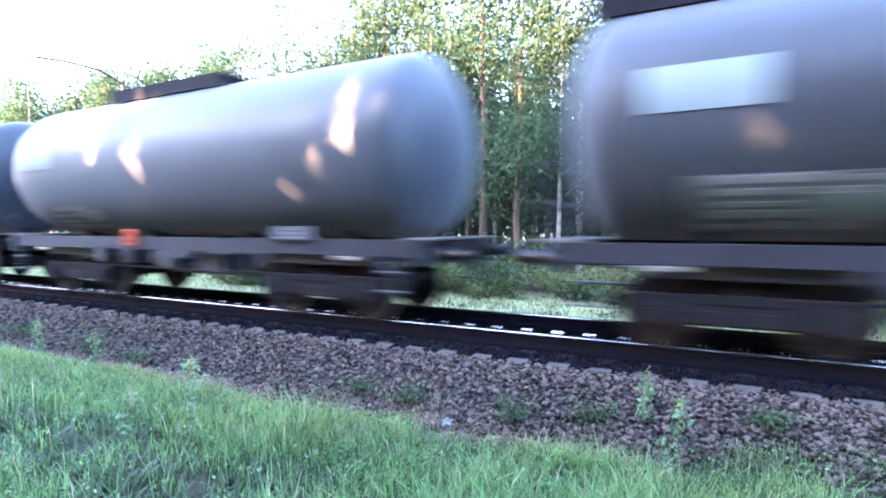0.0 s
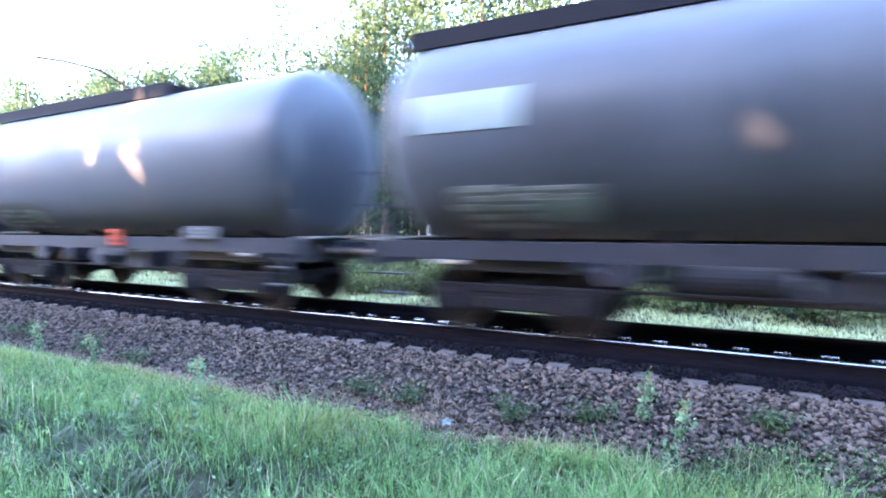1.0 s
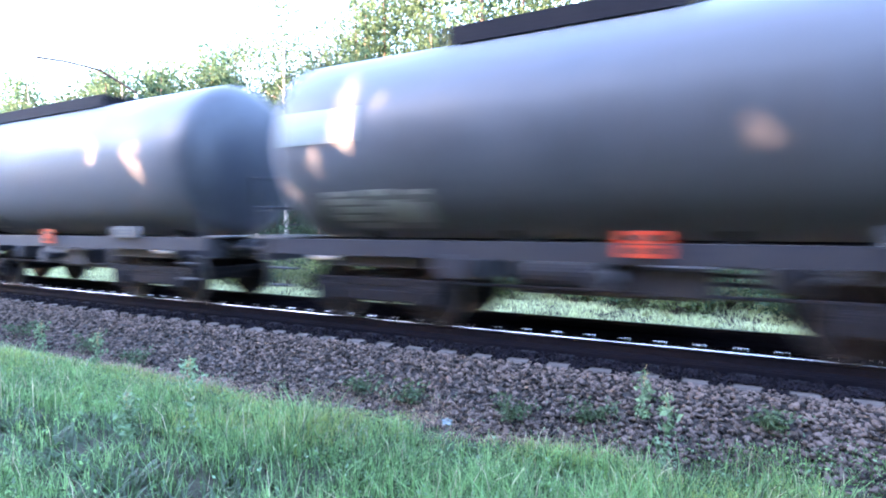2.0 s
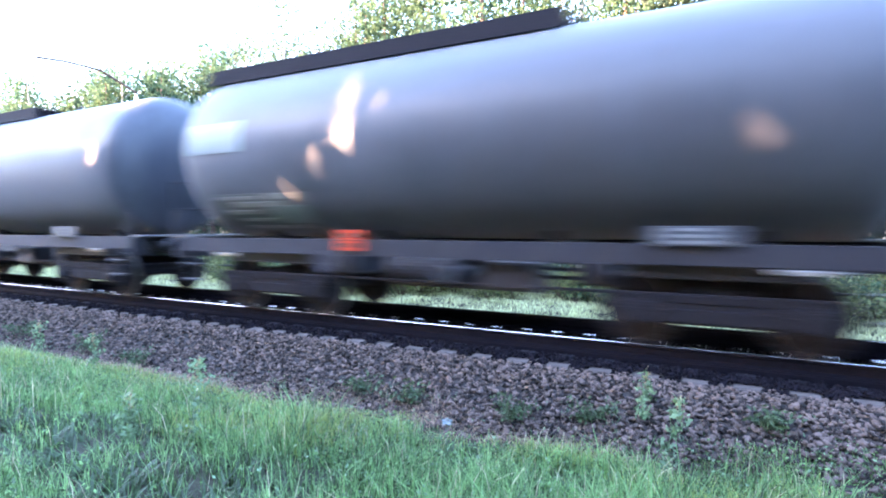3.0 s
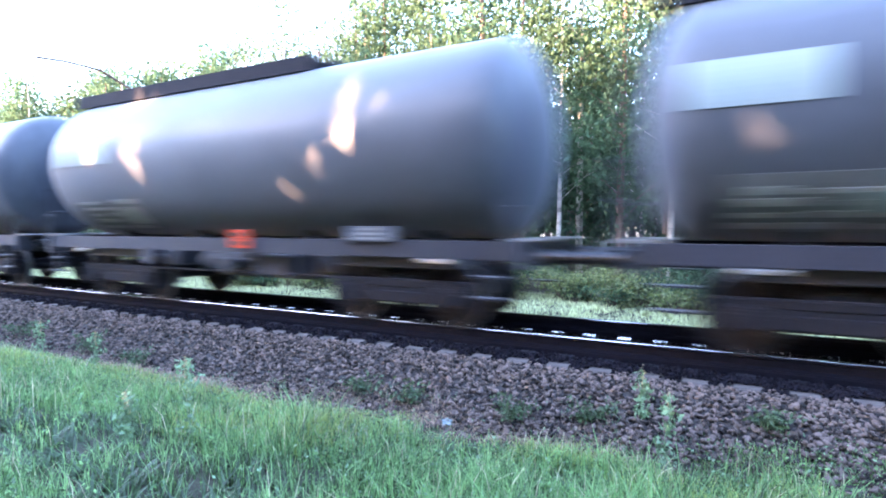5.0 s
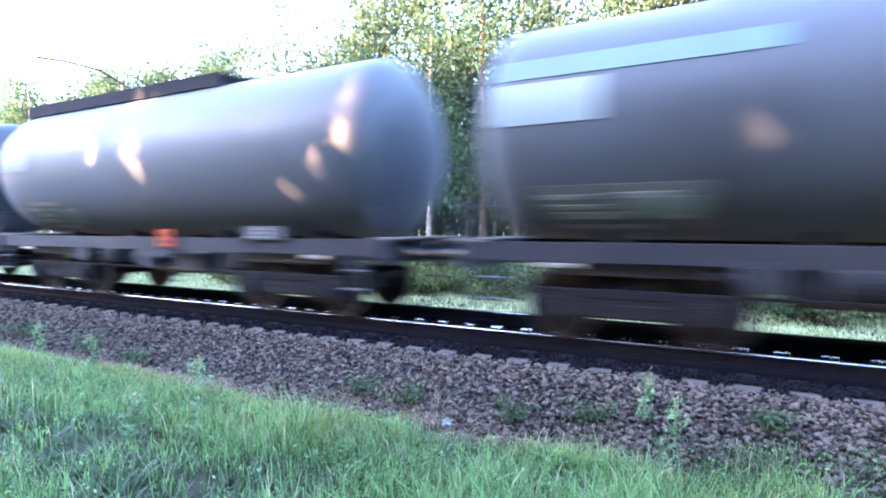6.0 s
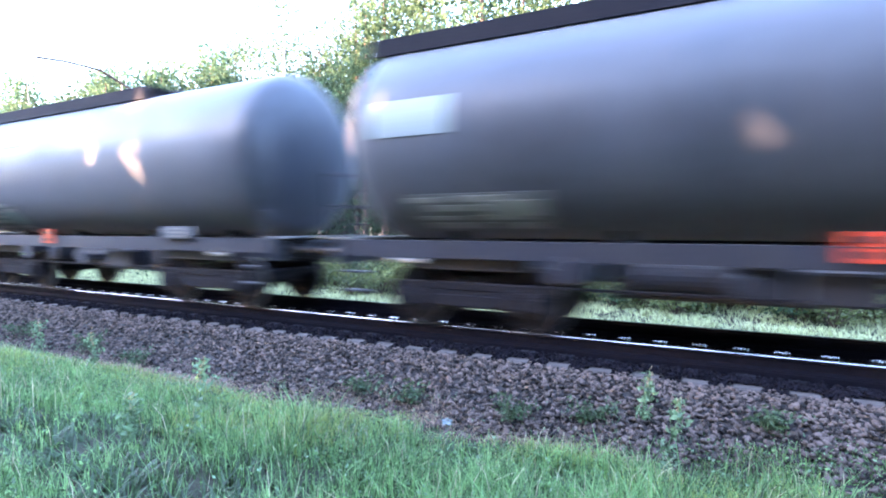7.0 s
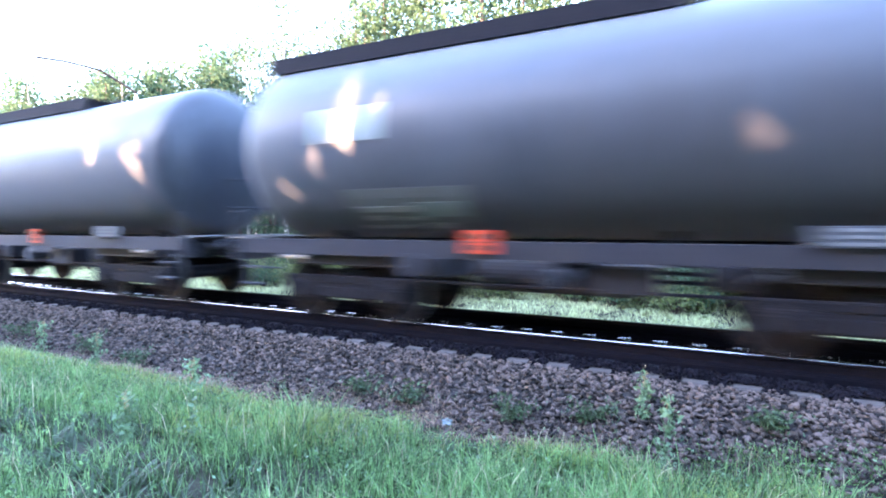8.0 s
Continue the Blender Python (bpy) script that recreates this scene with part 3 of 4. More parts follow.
def wagon_x(k, t):
    """Where the middle of wagon k is at t seconds."""
    return 14.55 - SPEED * (0.815 + 0.548 * k - t) - TANK_HALF + SHIFT.get(k, 0.0)


def build_train():
    first = build_wagon()
    for k in range(-1, 16):
        w = first if k == -1 else copy_thing(first, pose(wagon_x(k, 0), TRACK_Y, 0))
        w.matrix_basis = pose(wagon_x(k, 0), TRACK_Y, 0)
        TRAIN.append((k, w))
    for k, w in TRAIN:
        fit_plates(w, k)


def motions():
    """The train rolls past at an even pace, and its wheels turn."""
    for k, w in TRAIN:
        walk(w, [(0, pose(wagon_x(k, 0), TRACK_Y, 0)), (8, pose(wagon_x(k, 8), TRACK_Y, 0))])
        for bog in w.children:
            if bog.name.startswith("bogie"):
                for part_ob in bog.children:
                    if part_ob.name.startswith("wheelset"):
                        x = part_ob.location.x
                        walk(part_ob, [(i / FPS, pose(x, 0, 0.456) @ Matrix.Rotation(radians(88.0 * i), 4, 'Y')) for i in range(241)])
    r = random.Random(31)
    for ob, lean in WEEDS:
        at = ob.matrix_basis.copy()
        walk(ob, [(i * 0.5, at @ pose(0, 0, 0, r.uniform(-5, 5), lean * (0.5 + 0.5 * math.sin(1.1 * i)) + r.uniform(-3, 3))) for i in range(17)])


# ---- trees ----
def limb(V, F, pts, radii, seg=6):
    base = len(V)
    for (p, r) in zip(pts, radii):
        for i in range(seg):
            a = 2 * math.pi * i / seg
            V.append((p[0] + r * math.cos(a), p[1] + r * math.sin(a), p[2]))
    for k in range(len(pts) - 1):
        for i in range(seg):
            j = (i + 1) % seg
            F.append((base + k * seg + i, base + k * seg + j, base + (k + 1) * seg + j, base + (k + 1) * seg + i))


def leaves(centres, spread, n, size, r, droop=0.0):
    """Small leaf blades scattered round the centres; each a bent quad."""
    c = np.asarray(centres)[r.randint(len(centres), size=n)]
    d = r.normal(size=(n, 3)) * spread
    d[:, 2] -= droop * np.abs(r.normal(size=n))
    p = c + d
    u = r.normal(size=(n, 3))
    u /= np.linalg.norm(u, axis=1, keepdims=True)
    v = np.cross(u, r.normal(size=(n, 3)))
    v /= np.linalg.norm(v, axis=1, keepdims=True)
    s = size * r.uniform(0.6, 1.4, size=(n, 1))
    verts = np.stack([p - u * s, p + v * s * 0.5, p + u * s, p - v * s * 0.5], 1).reshape(-1, 3)
    return verts, np.arange(4 * n).reshape(n, 4)


def tree_meshes(kind, seed, height, many=0, tiny=0.0):
    r = np.random.RandomState(seed)
    V, F, tips = [], [], []
    n = 9
    lean = r.normal(size=2) * 0.012
    wob = r.normal(size=(n + 1, 2)) * 0.025
    pts = [(lean[0] * height * i / n + wob[i][0] * (i > 0), lean[1] * height * i / n + wob[i][1] * (i > 0), height * 0.95 * i / n - 0.1) for i in range(n + 1)]
    r0 = {"birch": 0.10, "pine": 0.15, "far": 0.13, "young": 0.10, "shade": 0.15}[kind] * height / 12
    limb(V, F, pts, [r0 * (1 - 0.85 * i / n) + 0.01 for i in range(n + 1)], 8)
    start = {"birch": 0.28, "pine": 0.55, "far": 0.15, "young": 0.06, "shade": 0.12}[kind]
    count = {"birch": 26, "pine": 22, "far": 30, "young": 22, "shade": 34}[kind]
    for i in range(count):
        t = start + (0.97 - start) * (i + r.rand()) / count
        k = min(n - 1, int(t * n))
        f = t * n - k
        p = np.array(pts[k]) * (1 - f) + np.array(pts[k + 1]) * f
        reach = {"birch": 2.0, "pine": 2.1, "far": 2.4, "young": 4.2, "shade": 2.6}[kind] * (1.15 - t) / (1.15 - start) * r.uniform(0.6, 1.25) * height / 12 + 0.25
        a = r.uniform(0, 6.28)
        rise = {"birch": 0.55, "pine": 0.15, "far": 0.35, "young": 0.35, "shade": 0.3}[kind] + r.normal() * 0.15
        q = p + np.array((math.cos(a) * reach * 0.55, math.sin(a) * reach * 0.55, reach * rise * 0.6))
        e = p + np.array((math.cos(a) * reach, math.sin(a) * reach, reach * rise * (0.6 if kind == "birch" else 1.0)))
        rr = r0 * 0.25 * (1.1 - t) + 0.012
        limb(V, F, [p, q, e], [rr, rr * 0.6, 0.006], 5)
        for w in (0.45, 0.7, 0.9, 1.0):
            tips.append(p + (e - p) * w + r.normal(size=3) * 0.15)
    amount, size, spread = {"birch": (3000, 0.082, (0.38, 0.38, 0.32)), "pine": (2500, 0.11, (0.34, 0.34, 0.2)), "far": (3000, 0.13, (0.45, 0.45, 0.4)), "young": (1050, 0.11, (0.3, 0.3, 0.25)), "shade": (1050, 0.31, (0.5, 0.5, 0.4))}[kind]
    amount, size = many or amount, tiny or size
    lv, lf = leaves(tips, spread, amount, size, r, 0.25 if kind == "birch" else 0.0)
    bark = {"birch": BIRCH, "pine": PINE, "far": PINE, "young": PINE, "shade": PINE}[kind]
    leaf = {"birch": LEAF, "pine": NEEDLE, "far": LEAF, "young": LEAF, "shade": LEAF}[kind]
    return raw_mesh("trunk", V, F, bark, True), raw_mesh("crown", lv, lf, leaf)


def fine_crown(kind, seed, height):
    """The same tree with many small leaves, for those nearest the track."""
    return tree_meshes(kind, seed, height, 5600, 0.078)


def plant(name, meshes, label, group, x, y, scale, turn):
    ob = empty(name, label, "tree", group)
    part("trunk", meshes[0], None, ob)
    part("crown", meshes[1], None, ob)
    ob.matrix_basis = Matrix.LocRotScale((x, y, ground_z(x, y)), Euler((0, 0, turn)), (scale, scale, scale))
    return ob


def build_forest():
    birch = [tree_meshes("birch", s, 12) for s in (11, 12, 13)]
    pine = [tree_meshes("pine", s, 13) for s in (21, 22, 23)]
    far = [tree_meshes("far", s, 11) for s in (31, 32)]
    near = [fine_crown("birch", 15, 12), fine_crown("pine", 25, 13), fine_crown("birch", 16, 12), fine_crown("far", 35, 11)]
    shade = [tree_meshes("shade", s, 13) for s in (61, 62, 63)]
    young = [tree_meshes("young", s, 4) for s in (41, 42)]
    lb = "slender birch with pale bark and light green leaves"
    lp = "tall pine with a reddish bare trunk and dark crown"
    lf = "leafy broad tree with dense green foliage"
    r = random.Random(5)
    # edge of the wood across the track
    for x, y, sc in ((-1.15, 18.0, 1.15), (2.9, 17.6, 1.05), (-4.8, 18.3, 0.9), (-9.8, 18.0, 1.1)):
        plant("birch_tree", near[0], "straight birch with a clean white trunk at the wood's edge", "trees across the track", x, y, sc * 0.97, 4.3)
    for x, y, sc in ((-12.2, 18.6, 1.22), (-14.2, 19.4, 1.2)):
        plant("broad_tree", near[3], lf, "trees across the track", x, y, sc, 2.0)
    x = 14.0
    while x > -46:
        y = 19.0 + r.uniform(-1.0, 1.8)
        kind = r.random()
        sc = r.uniform(0.85, 1.1)
        turn = r.uniform(0, 6.28)
        if x > -14.2:
            sc *= 1.2 if x > -13.4 else 0.95
            if -3.6 < x < 7:
                kind = 0.3 if kind < 0.8 else kind
            elif x <= -3.6:
                kind = 0.9 if kind > 0.1 else kind
            if kind < 0.12:
                plant("birch_tree", near[r.choice((0, 2))], lb, "trees across the track", x, y, sc, turn)
            elif kind < 0.5:
                plant("pine_tree", near[1], lp, "trees across the track", x, y, sc, turn)
            else:
                plant("broad_tree", near[3], lf, "trees across the track", x, y, sc, turn)
            x -= r.uniform(1.2, 2.0)
        else:
            if kind < 0.2:
                plant("birch_tree", r.choice(birch), lb, "trees across the track", x, y, sc, turn)
            else:
                plant("broad_tree", r.choice(far), lf, "trees across the track", x, y, sc * (0.88 if x > -21 else 1.03), turn)
            x -= r.uniform(1.0, 1.6)
    # deeper rows
    for row, y0 in enumerate((22.5, 27.0, 33.0, 40.0)):
        x = 18.0
        while x > -48 + row * 4:
            y = y0 + r.uniform(-2, 2)
            low = 0.93 if x < -14 - (y - 18.5) * 0.75 and row < 2 else 1.05
            kind = r.random()
            if row < 3 and kind < 0.6:
                plant("pine_tree", r.choice(pine), lp, "trees across the track", x, y, low * r.uniform(0.85, 1.1), r.uniform(0, 6.28))
            elif row < 3 and kind < 0.75:
                plant("birch_tree", r.choice(birch), lb, "trees across the track", x, y, low * r.uniform(0.85, 1.08), r.uniform(0, 6.28))
            else:
                plant("broad_tree", r.choice(far if row < 2 else shade), lf, "trees across the track", x, y, low * r.uniform(0.8, 1.0), r.uniform(0, 6.28))
            x -= r.uniform(1.6, 3.0)
    # closed back of the wood
    for y0 in (47.0, 52.0):
        x = 30.0
        while x > -40:
            plant("broad_tree", r.choice(shade), lf, "trees across the track", x, y0 + r.uniform(-2, 2), r.uniform(0.9, 1.05), r.uniform(0, 6.28))
            x -= r.uniform(1.5, 2.3)
    # a long bare branch reaching out of a crown
    reach = plant("broad_tree", far[0], "leafy broad tree with one long bare branch", "trees across the track", -24.3, 17.2, 0.95, 0.4)
    part("bare_branch", sweep([(0, -0.1, 7.4), (0.1, -1.5, 8.6), (0.0, -3.2, 9.3), (0.1, -4.8, 9.25), (0.0, -5.8, 9.15)], 0.06, 6), PINE, reach, "leafless grey branch", Matrix.Rotation(-0.4, 4, 'Z'))
    # young growth under the tall trees
    for i in range(60):
        x, y = r.uniform(-44, 14), r.uniform(19.5, 30)
        plant("young_tree", r.choice(young), "young leafy tree in the shade of the wood", "young trees in the wood", x, y, r.uniform(0.7, 1.5), r.uniform(0, 6.28))
    # unseen wood behind the camera, which shades the track; holes are cut in its foliage to aim the low sun
    for y0 in (-10.0, -13.0, -17.0, -22.0):
        x = 30.0
        while x > -70:
            y = y0 + r.uniform(-1.2, 1.2)
            tree = plant("broad_tree", r.choice(shade), lf, "trees behind the meadow", x, y, r.uniform(1.02, 1.28), r.uniform(0, 6.28))
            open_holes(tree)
            x -= r.uniform(1.9, 3.0)


# holes cut to place sun patches on the train, seen along the sun's rays: across and up, half width and half height
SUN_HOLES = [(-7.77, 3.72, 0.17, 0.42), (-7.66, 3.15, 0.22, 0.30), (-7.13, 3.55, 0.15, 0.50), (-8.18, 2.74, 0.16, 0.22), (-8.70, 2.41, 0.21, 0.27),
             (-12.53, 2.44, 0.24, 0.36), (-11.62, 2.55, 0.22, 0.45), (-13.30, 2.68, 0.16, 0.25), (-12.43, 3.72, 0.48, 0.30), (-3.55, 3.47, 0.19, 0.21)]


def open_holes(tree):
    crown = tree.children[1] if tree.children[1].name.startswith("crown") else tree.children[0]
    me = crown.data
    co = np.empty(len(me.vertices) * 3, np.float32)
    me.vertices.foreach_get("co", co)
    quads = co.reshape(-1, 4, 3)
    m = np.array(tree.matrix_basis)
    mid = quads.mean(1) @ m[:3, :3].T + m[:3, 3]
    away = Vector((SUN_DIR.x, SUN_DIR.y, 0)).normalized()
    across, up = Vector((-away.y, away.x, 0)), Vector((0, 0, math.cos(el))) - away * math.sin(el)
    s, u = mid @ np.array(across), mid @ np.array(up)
    # leave out the leaves that would cover a chosen sun patch
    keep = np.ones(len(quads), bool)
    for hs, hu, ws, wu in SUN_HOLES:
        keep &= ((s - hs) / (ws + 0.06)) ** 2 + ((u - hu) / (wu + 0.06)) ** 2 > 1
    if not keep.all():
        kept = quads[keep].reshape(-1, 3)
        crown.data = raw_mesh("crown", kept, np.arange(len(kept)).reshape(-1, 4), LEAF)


def shrub_meshes(seed, high, n, size):
    r = np.random.RandomState(seed)
    V, F, tips = [], [], []
    for i in range(9):
        a, reach = r.uniform(0, 6.28), r.uniform(0.2, 0.8) * high
        e = np.array((math.cos(a) * reach, math.sin(a) * reach, high * r.uniform(0.5, 1.0)))
        limb(V, F, [(0, 0, -0.05), e * (0.4, 0.4, 0.5), e], [0.02, 0.014, 0.004], 5)
        tips += [e * 0.6, e * 0.85, e]
    lv, lf = leaves(tips, (high * 0.2, high * 0.2, high * 0.16), n, size, r)
    return V, F, lv, lf


def build_shrubs():
    kinds = []
    for s in range(3):
        V, F, lv, lf = shrub_meshes(50 + s, 1.0, 650, 0.055)
        for m in (LEAF_Y, LEAF):
            kinds.append((raw_mesh("stem", V, F, PINE), raw_mesh("foliage", lv, lf, m)))
    r = random.Random(9)
    for i in range(150):
        x, y = r.uniform(-34, 8), r.uniform(14.0, 18.5)
        k = r.randrange(6)
        if i > 60:
            x, y = r.uniform(-16, 8), r.uniform(13.0, 14.6)
            k = r.choice((0, 2, 4, 4, 1))
        ob = empty("shrub", "low yellow-green shrub at the edge of the wood" if k % 2 == 0 else "low dark green shrub at the edge of the wood", "shrub", "shrubs across the track")
        part("stem", kinds[k][0], None, ob)
        part("foliage", kinds[k][1], None, ob)
        s = r.uniform(0.6, 1.5) if i <= 60 else r.uniform(0.5, 0.95)
        ob.matrix_basis = Matrix.LocRotScale((x, y, ground_z(x, y)), Euler((0, 0, r.uniform(0, 6.28))), (s * 1.2, s * 1.2, s * 0.9))


# ---- grass ----
def blades(xy, height, width, r, bend=0.5):
    """Grass blades as bent strips of three quads' length, all in arrays."""
    n = len(xy)
    z = np.array([surface_z(x, y) for x, y in xy])
    patch = np.array([noise.noise(Vector((x * 1.3, y * 1.6, 11))) for x, y in xy])
    h = height * r.uniform(0.5, 1.3, n) * np.clip(1 + 0.9 * patch, 0.45, 1.7)
    h *= np.clip(0.45 + 0.7 * np.array([edge_y(x) - y if y < 6 else 1.0 for x, y in xy]), 0.4, 1.0)
    w = width * r.uniform(0.7, 1.3, n)
    a = r.uniform(0, 6.28, n)
    lean = r.uniform(0.05, bend, n) * h
    dirx, diry = np.cos(a), np.sin(a)
    rows = []
    for f, wf in ((0.0, 1.0), (0.6, 0.75), (1.0, 0.06)):
        cx, cy = xy[:, 0] + dirx * lean * f ** 2, xy[:, 1] + diry * lean * f ** 2
        cz = z - 0.02 + h * (f - 0.18 * f ** 3)
        rows += [np.stack([cx - diry * w * wf / 2, cy + dirx * w * wf / 2, cz], 1), np.stack([cx + diry * w * wf / 2, cy - dirx * w * wf / 2, cz], 1)]
    verts = np.stack(rows, 1).reshape(-1, 3)
    base = (np.arange(n) * 6)[:, None, None]
    quad = np.array([[0, 1, 3, 2], [2, 3, 5, 4]])[None]
    return verts, (base + quad).reshape(-1, 4)


def build_grass():
    r = np.random.RandomState(4)
    # bank on the camera's side, in tufts
    pts, thin = [], []
    for i in range(15000):
        x = 3.6 - 21 * r.rand() ** 1.15
        top = edge_y(x)
        y = top - (top - 1.4) * r.rand()
        bare = noise.noise(Vector((x * 0.7 + 5, y * 0.9, 7)))
        bare += 1.4 * math.exp(-((x + 4.8) ** 2 / 2.2 + (y - 2.4) ** 2 / 0.16)) + 1.2 * math.exp(-((x + 3.5) ** 2 / 0.5 + (y - 2.2) ** 2 / 0.08)) + 0.9 * math.exp(-((x + 2.68) ** 2 / 0.12 + (y - 3.1) ** 2 / 0.05))
        if bare > 0.30 and r.rand() < 0.85:
            if r.rand() < 0.3:
                thin.append(np.array((x, y)) + r.normal(size=(9, 2)) * 0.06)
            continue
        k = r.randint(6, 13)
        pts.append(np.array((x, y)) + r.normal(size=(k, 2)) * 0.05)
    xy = np.concatenate(pts)
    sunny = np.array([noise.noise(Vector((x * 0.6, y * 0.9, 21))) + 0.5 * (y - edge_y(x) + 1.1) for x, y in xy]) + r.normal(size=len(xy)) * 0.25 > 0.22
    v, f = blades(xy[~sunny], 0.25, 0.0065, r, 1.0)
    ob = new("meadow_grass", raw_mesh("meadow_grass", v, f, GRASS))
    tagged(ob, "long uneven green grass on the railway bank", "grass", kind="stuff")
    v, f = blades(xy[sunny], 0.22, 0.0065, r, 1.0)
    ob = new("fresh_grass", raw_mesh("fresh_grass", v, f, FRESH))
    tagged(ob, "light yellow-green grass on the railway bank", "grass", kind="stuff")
    at = xy[r.randint(len(xy), size=62000)] + r.normal(size=(62000, 2)) * 0.05
    low = np.array([edge_y(x) - y for x, y in at])
    at = np.column_stack([at, [surface_z(x, y) for x, y in at] + r.uniform(0.02, 0.19, len(at)) * np.clip(0.4 + 0.8 * low, 0.3, 1.0)])
    for name, rows, mat, label in (("green_herbs", at[::3], WEED, "small soft green herb leaves among the grass"), ("fine_grass", at[1::3], GRASS, "fine short matted green grass"), ("light_herbs", at[2::3], GRASS, "small light green leaves among the grass")):
        v, f = leaves(rows, (0.02, 0.02, 0.01), len(rows), 0.016, r)
        tagged(new(name, raw_mesh(name, v, f, mat)), label, "grass", kind="stuff")
    pick = xy[r.randint(len(xy), size=4500)] + r.normal(size=(4500, 2)) * 0.1
    v, f = blades(pick, 0.33, 0.006, r, 0.9)
    tagged(new("dry_grass", raw_mesh("dry_grass", v, f, DRY)), "thin dry straw-coloured grass stalks", "grass", kind="stuff")
    pts = []
    for i in range(190):
        x = 2.0 - 6.5 * r.rand()
        y = r.uniform(2.6, edge_y(x) - 0.5)
        pts.append(np.array((x, y)) + r.normal(size=(12, 2)) * 0.05)
    v, f = blades(np.concatenate(pts), 0.36, 0.010, r, 1.0)
    tagged(new("tall_grass", raw_mesh("tall_grass", v, f, GRASS)), "tall arching grass blades in clumps on the bank", "grass", kind="stuff")
    # darker weeds that put shade into the thin patches of the bank
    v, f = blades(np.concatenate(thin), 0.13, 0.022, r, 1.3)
    tagged(new("low_weeds", raw_mesh("low_weeds", v, f, DARK_WEED)), "low dark green weeds where the grass is thin", "weeds", kind="stuff")
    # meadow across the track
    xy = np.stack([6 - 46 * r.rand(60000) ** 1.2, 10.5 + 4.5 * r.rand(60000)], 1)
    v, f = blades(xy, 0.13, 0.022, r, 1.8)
    tagged(new("pale_meadow_grass", raw_mesh("pale_meadow_grass", v, f, MEADOW)), "pale yellow-green meadow grass beyond the track, brightened for skylight", "grass", kind="stuff")
    # dry strip between the grass and the stones
    xs = -0.5 - 9.0 * r.rand(9000)
    xy = np.stack([xs, np.array([edge_y(x) for x in xs]) + r.normal(size=9000) * 0.14 + 0.10], 1)
    v, f = blades(xy, 0.20, 0.007, r, 1.6)
    tagged(new("withered_grass", raw_mesh("withered_grass", v, f, WITHERED)), "short withered brown grass along the crushed stone", "grass", kind="stuff")
    # short weeds creeping into the stones
    pts = []
    for i in range(160):
        x = 3.0 - 16 * r.rand()
        y = edge_y(x) + 0.05 + 0.45 * r.rand() ** 2
        pts.append(np.array((x, y)) + r.normal(size=(14, 2)) * 0.06)
    v, f = blades(np.concatenate(pts), 0.12, 0.012, r, 1.2)
    v[:, 2] += 0.02
    tagged(new("creeping_weeds", raw_mesh("creeping_weeds", v, f, WEED)), "small green weeds creeping into the crushed stone", "weeds", kind="stuff")


def build_near_grass():
    """The same meadow goes on under and behind the camera."""
    r = np.random.RandomState(14)
    xy = np.stack([6 - 26 * r.rand(26000), 1.45 - 6.0 * r.rand(26000) ** 1.2], 1)
    v, f = blades(xy, 0.2, 0.012, r, 1.0)
    tagged(new("trodden_grass", raw_mesh("trodden_grass", v, f, GRASS)), "thin green grass on the ground behind the bank", "grass", kind="stuff")


def build_weed(x, y, high, seed):
    r = np.random.RandomState(seed)
    ob = empty("tall_weed", "tall leafy green weed standing in the grass", "weed", "tall weeds on the bank")
    V, F = [], []
    pts = [(0.03 * high * math.sin(2 * i), 0.02 * i, high * i / 5) for i in range(6)]
    limb(V, F, pts, [0.007 - 0.001 * i for i in range(6)], 5)
    part("stem", raw_mesh("stem", V, F, WEED), None, ob)
    tips = [(p[0] + r.normal() * 0.02, p[1] + r.normal() * 0.02, p[2] + r.uniform(-0.05, 0.05)) for p in pts[1:] for _ in range(5)]
    lv, lf = leaves(tips, (0.035, 0.035, 0.03), 170, 0.028, r)
    part("foliage", raw_mesh("foliage", lv, lf, WEED), None, ob)
    lv, lf = leaves([pts[-1]], (0.012, 0.012, 0.05), 60, 0.012, r)
    part("seed_head", raw_mesh("seed_head", lv, lf, SEED), None, ob, "brownish seed head")
    ob.matrix_basis = pose(x, y, surface_z(x, y) - 0.01, 0, 0, r.uniform(0, 360))
    return ob


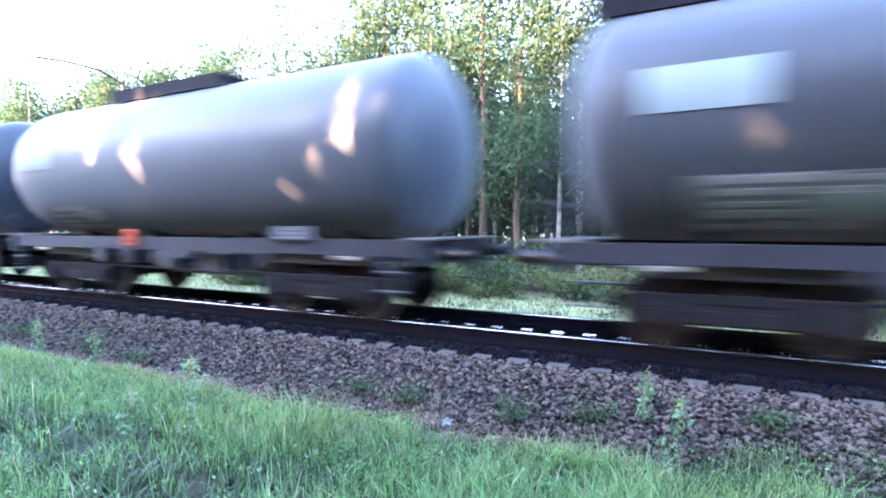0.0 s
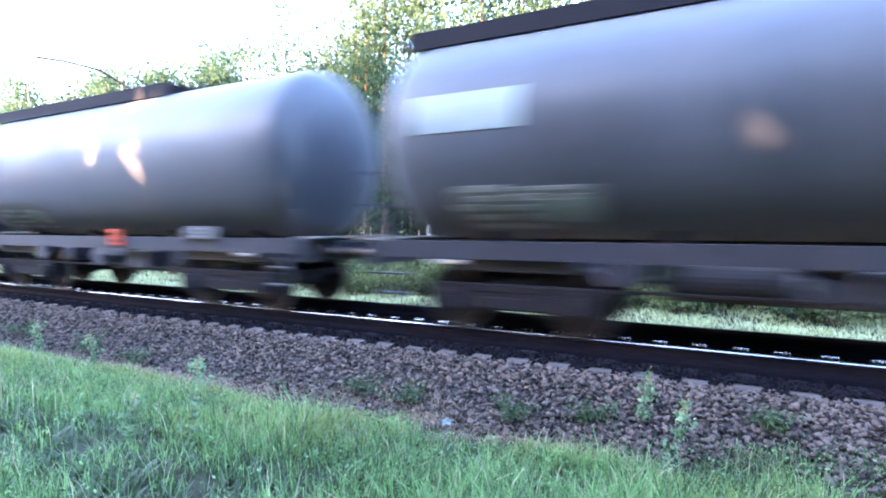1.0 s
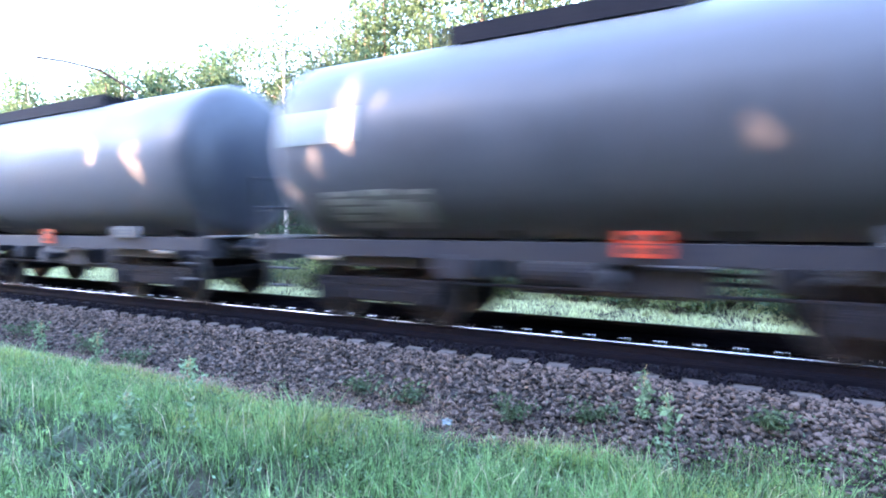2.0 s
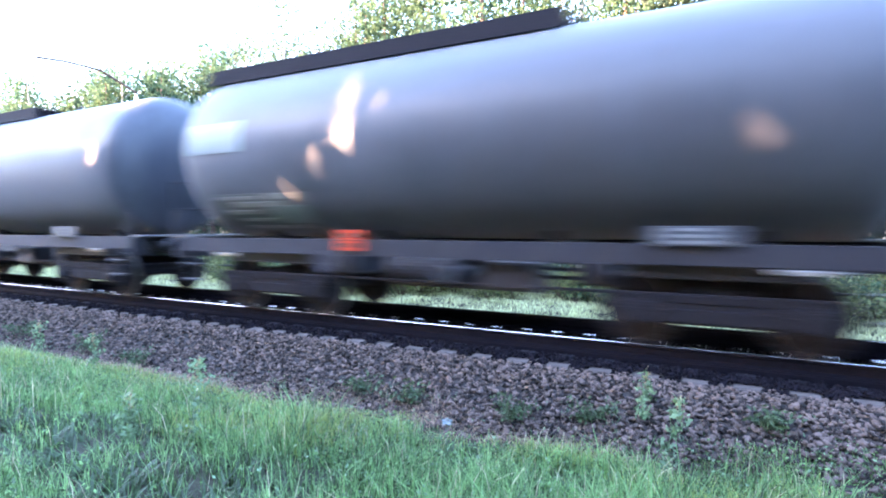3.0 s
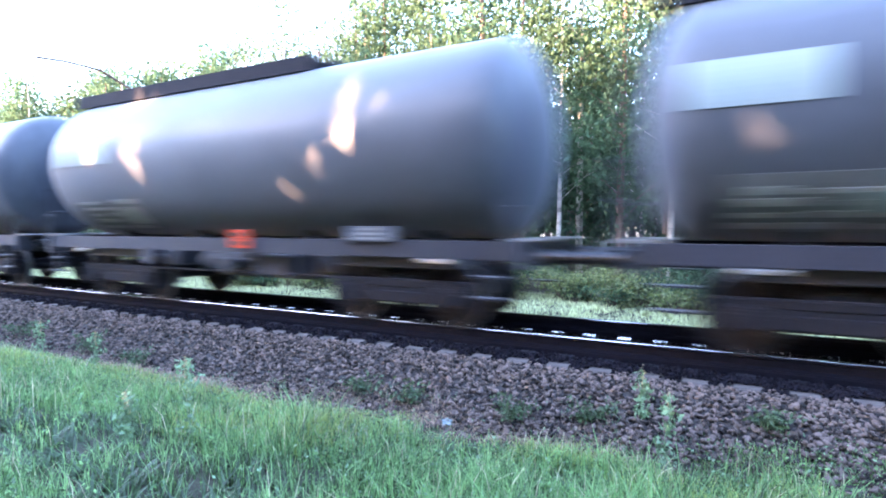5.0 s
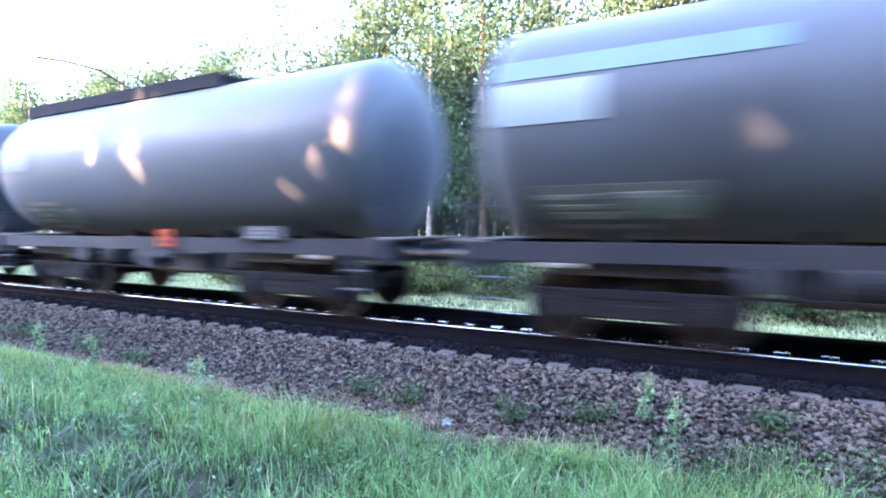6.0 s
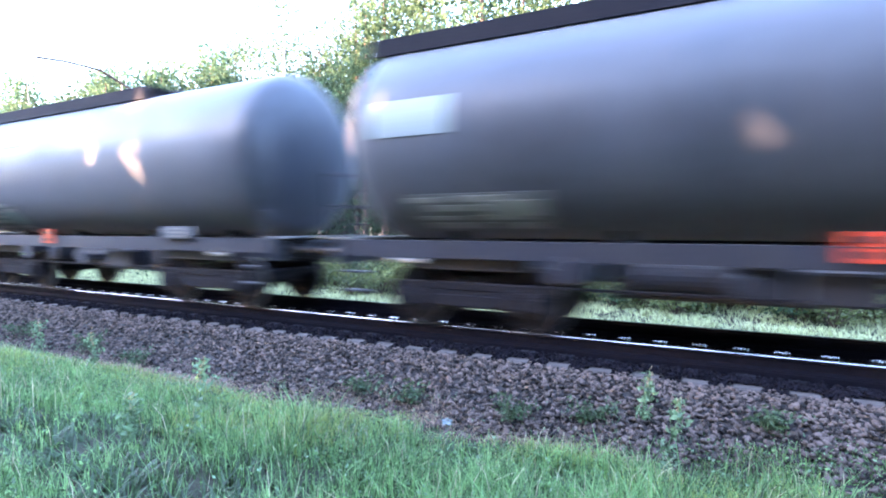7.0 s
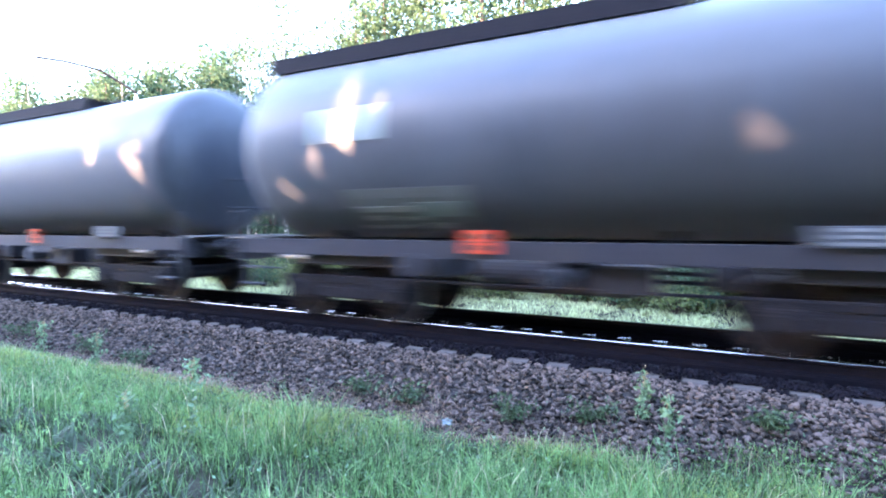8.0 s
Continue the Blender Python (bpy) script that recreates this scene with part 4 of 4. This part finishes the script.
def build_weeds():
    for i, (x, y, h) in enumerate([(-4.1, 3.1, 0.72), (-0.35, 4.9, 0.62), (-9.6, 4.5, 0.55), (-8.2, 4.6, 0.5), (-4.6, 2.8, 0.4), (-0.6, 5.45, 0.42)]):
        WEEDS.append((build_weed(x, y, h, 70 + i), rng.uniform(4, 12)))


def build_clumps():
    """Low dark clumps of weeds in the stones."""
    for i, (x, y, wide) in enumerate(((-3.75, 5.22, 0.28), (-3.05, 5.22, 0.32), (-1.9, 5.2, 0.30), (-1.1, 5.35, 0.28), (0.55, 5.6, 0.24), (-9.2, 5.1, 0.4), (-7.9, 5.0, 0.35), (-11.5, 5.2, 0.4))):
        r = np.random.RandomState(90 + i)
        V, F, tips = [], [], []
        for k in range(11):
            a, reach = r.uniform(0, 6.28), wide * r.uniform(0.3, 1.0)
            e = (math.cos(a) * reach, math.sin(a) * reach * 0.7, wide * r.uniform(0.25, 0.8))
            limb(V, F, [(0, 0, -0.02), (e[0] * 0.5, e[1] * 0.5, e[2] * 0.7), e], [0.005, 0.004, 0.002], 4)
            tips += [np.array(e) * 0.6, np.array(e)]
        ob = empty("weed_clump", "low dark green weed clump growing in crushed stone", "weed", "weed clumps in the stones")
        part("stem", raw_mesh("stem", V, F, DARK_WEED), None, ob)
        lv, lf = leaves(tips, (wide * 0.16, wide * 0.16, wide * 0.1), 260, 0.026, r)
        part("foliage", raw_mesh("foliage", lv, lf, DARK_WEED), None, ob)
        ob.matrix_basis = pose(x, y, surface_z(x, y))


def build_scrap():
    """A crumpled white scrap at the foot of the stones."""
    bm = bmesh.new()
    bmesh.ops.create_grid(bm, x_segments=6, y_segments=5, size=0.055)
    for v in bm.verts:
        v.co.z = 0.022 * noise.noise(v.co * 30) + 0.02
    bmesh.ops.solidify(bm, geom=bm.faces[:], thickness=0.002)
    ob = new("paper_scrap", mesh_of("paper_scrap", bm, WHITE))
    ob.matrix_basis = pose(-2.5, 5.0, surface_z(-2.5, 5.0) + 0.02, 12, 0, 30)
    tagged(ob, "crumpled white paper scrap beside the crushed stone", "litter")


build_ground()
bed = build_bed()
build_rails()
build_sleepers()
build_train()
build_forest()
build_shrubs()
build_grass()
build_near_grass()
build_weeds()
build_clumps()
build_scrap()
build_ballast(bed)
motions()
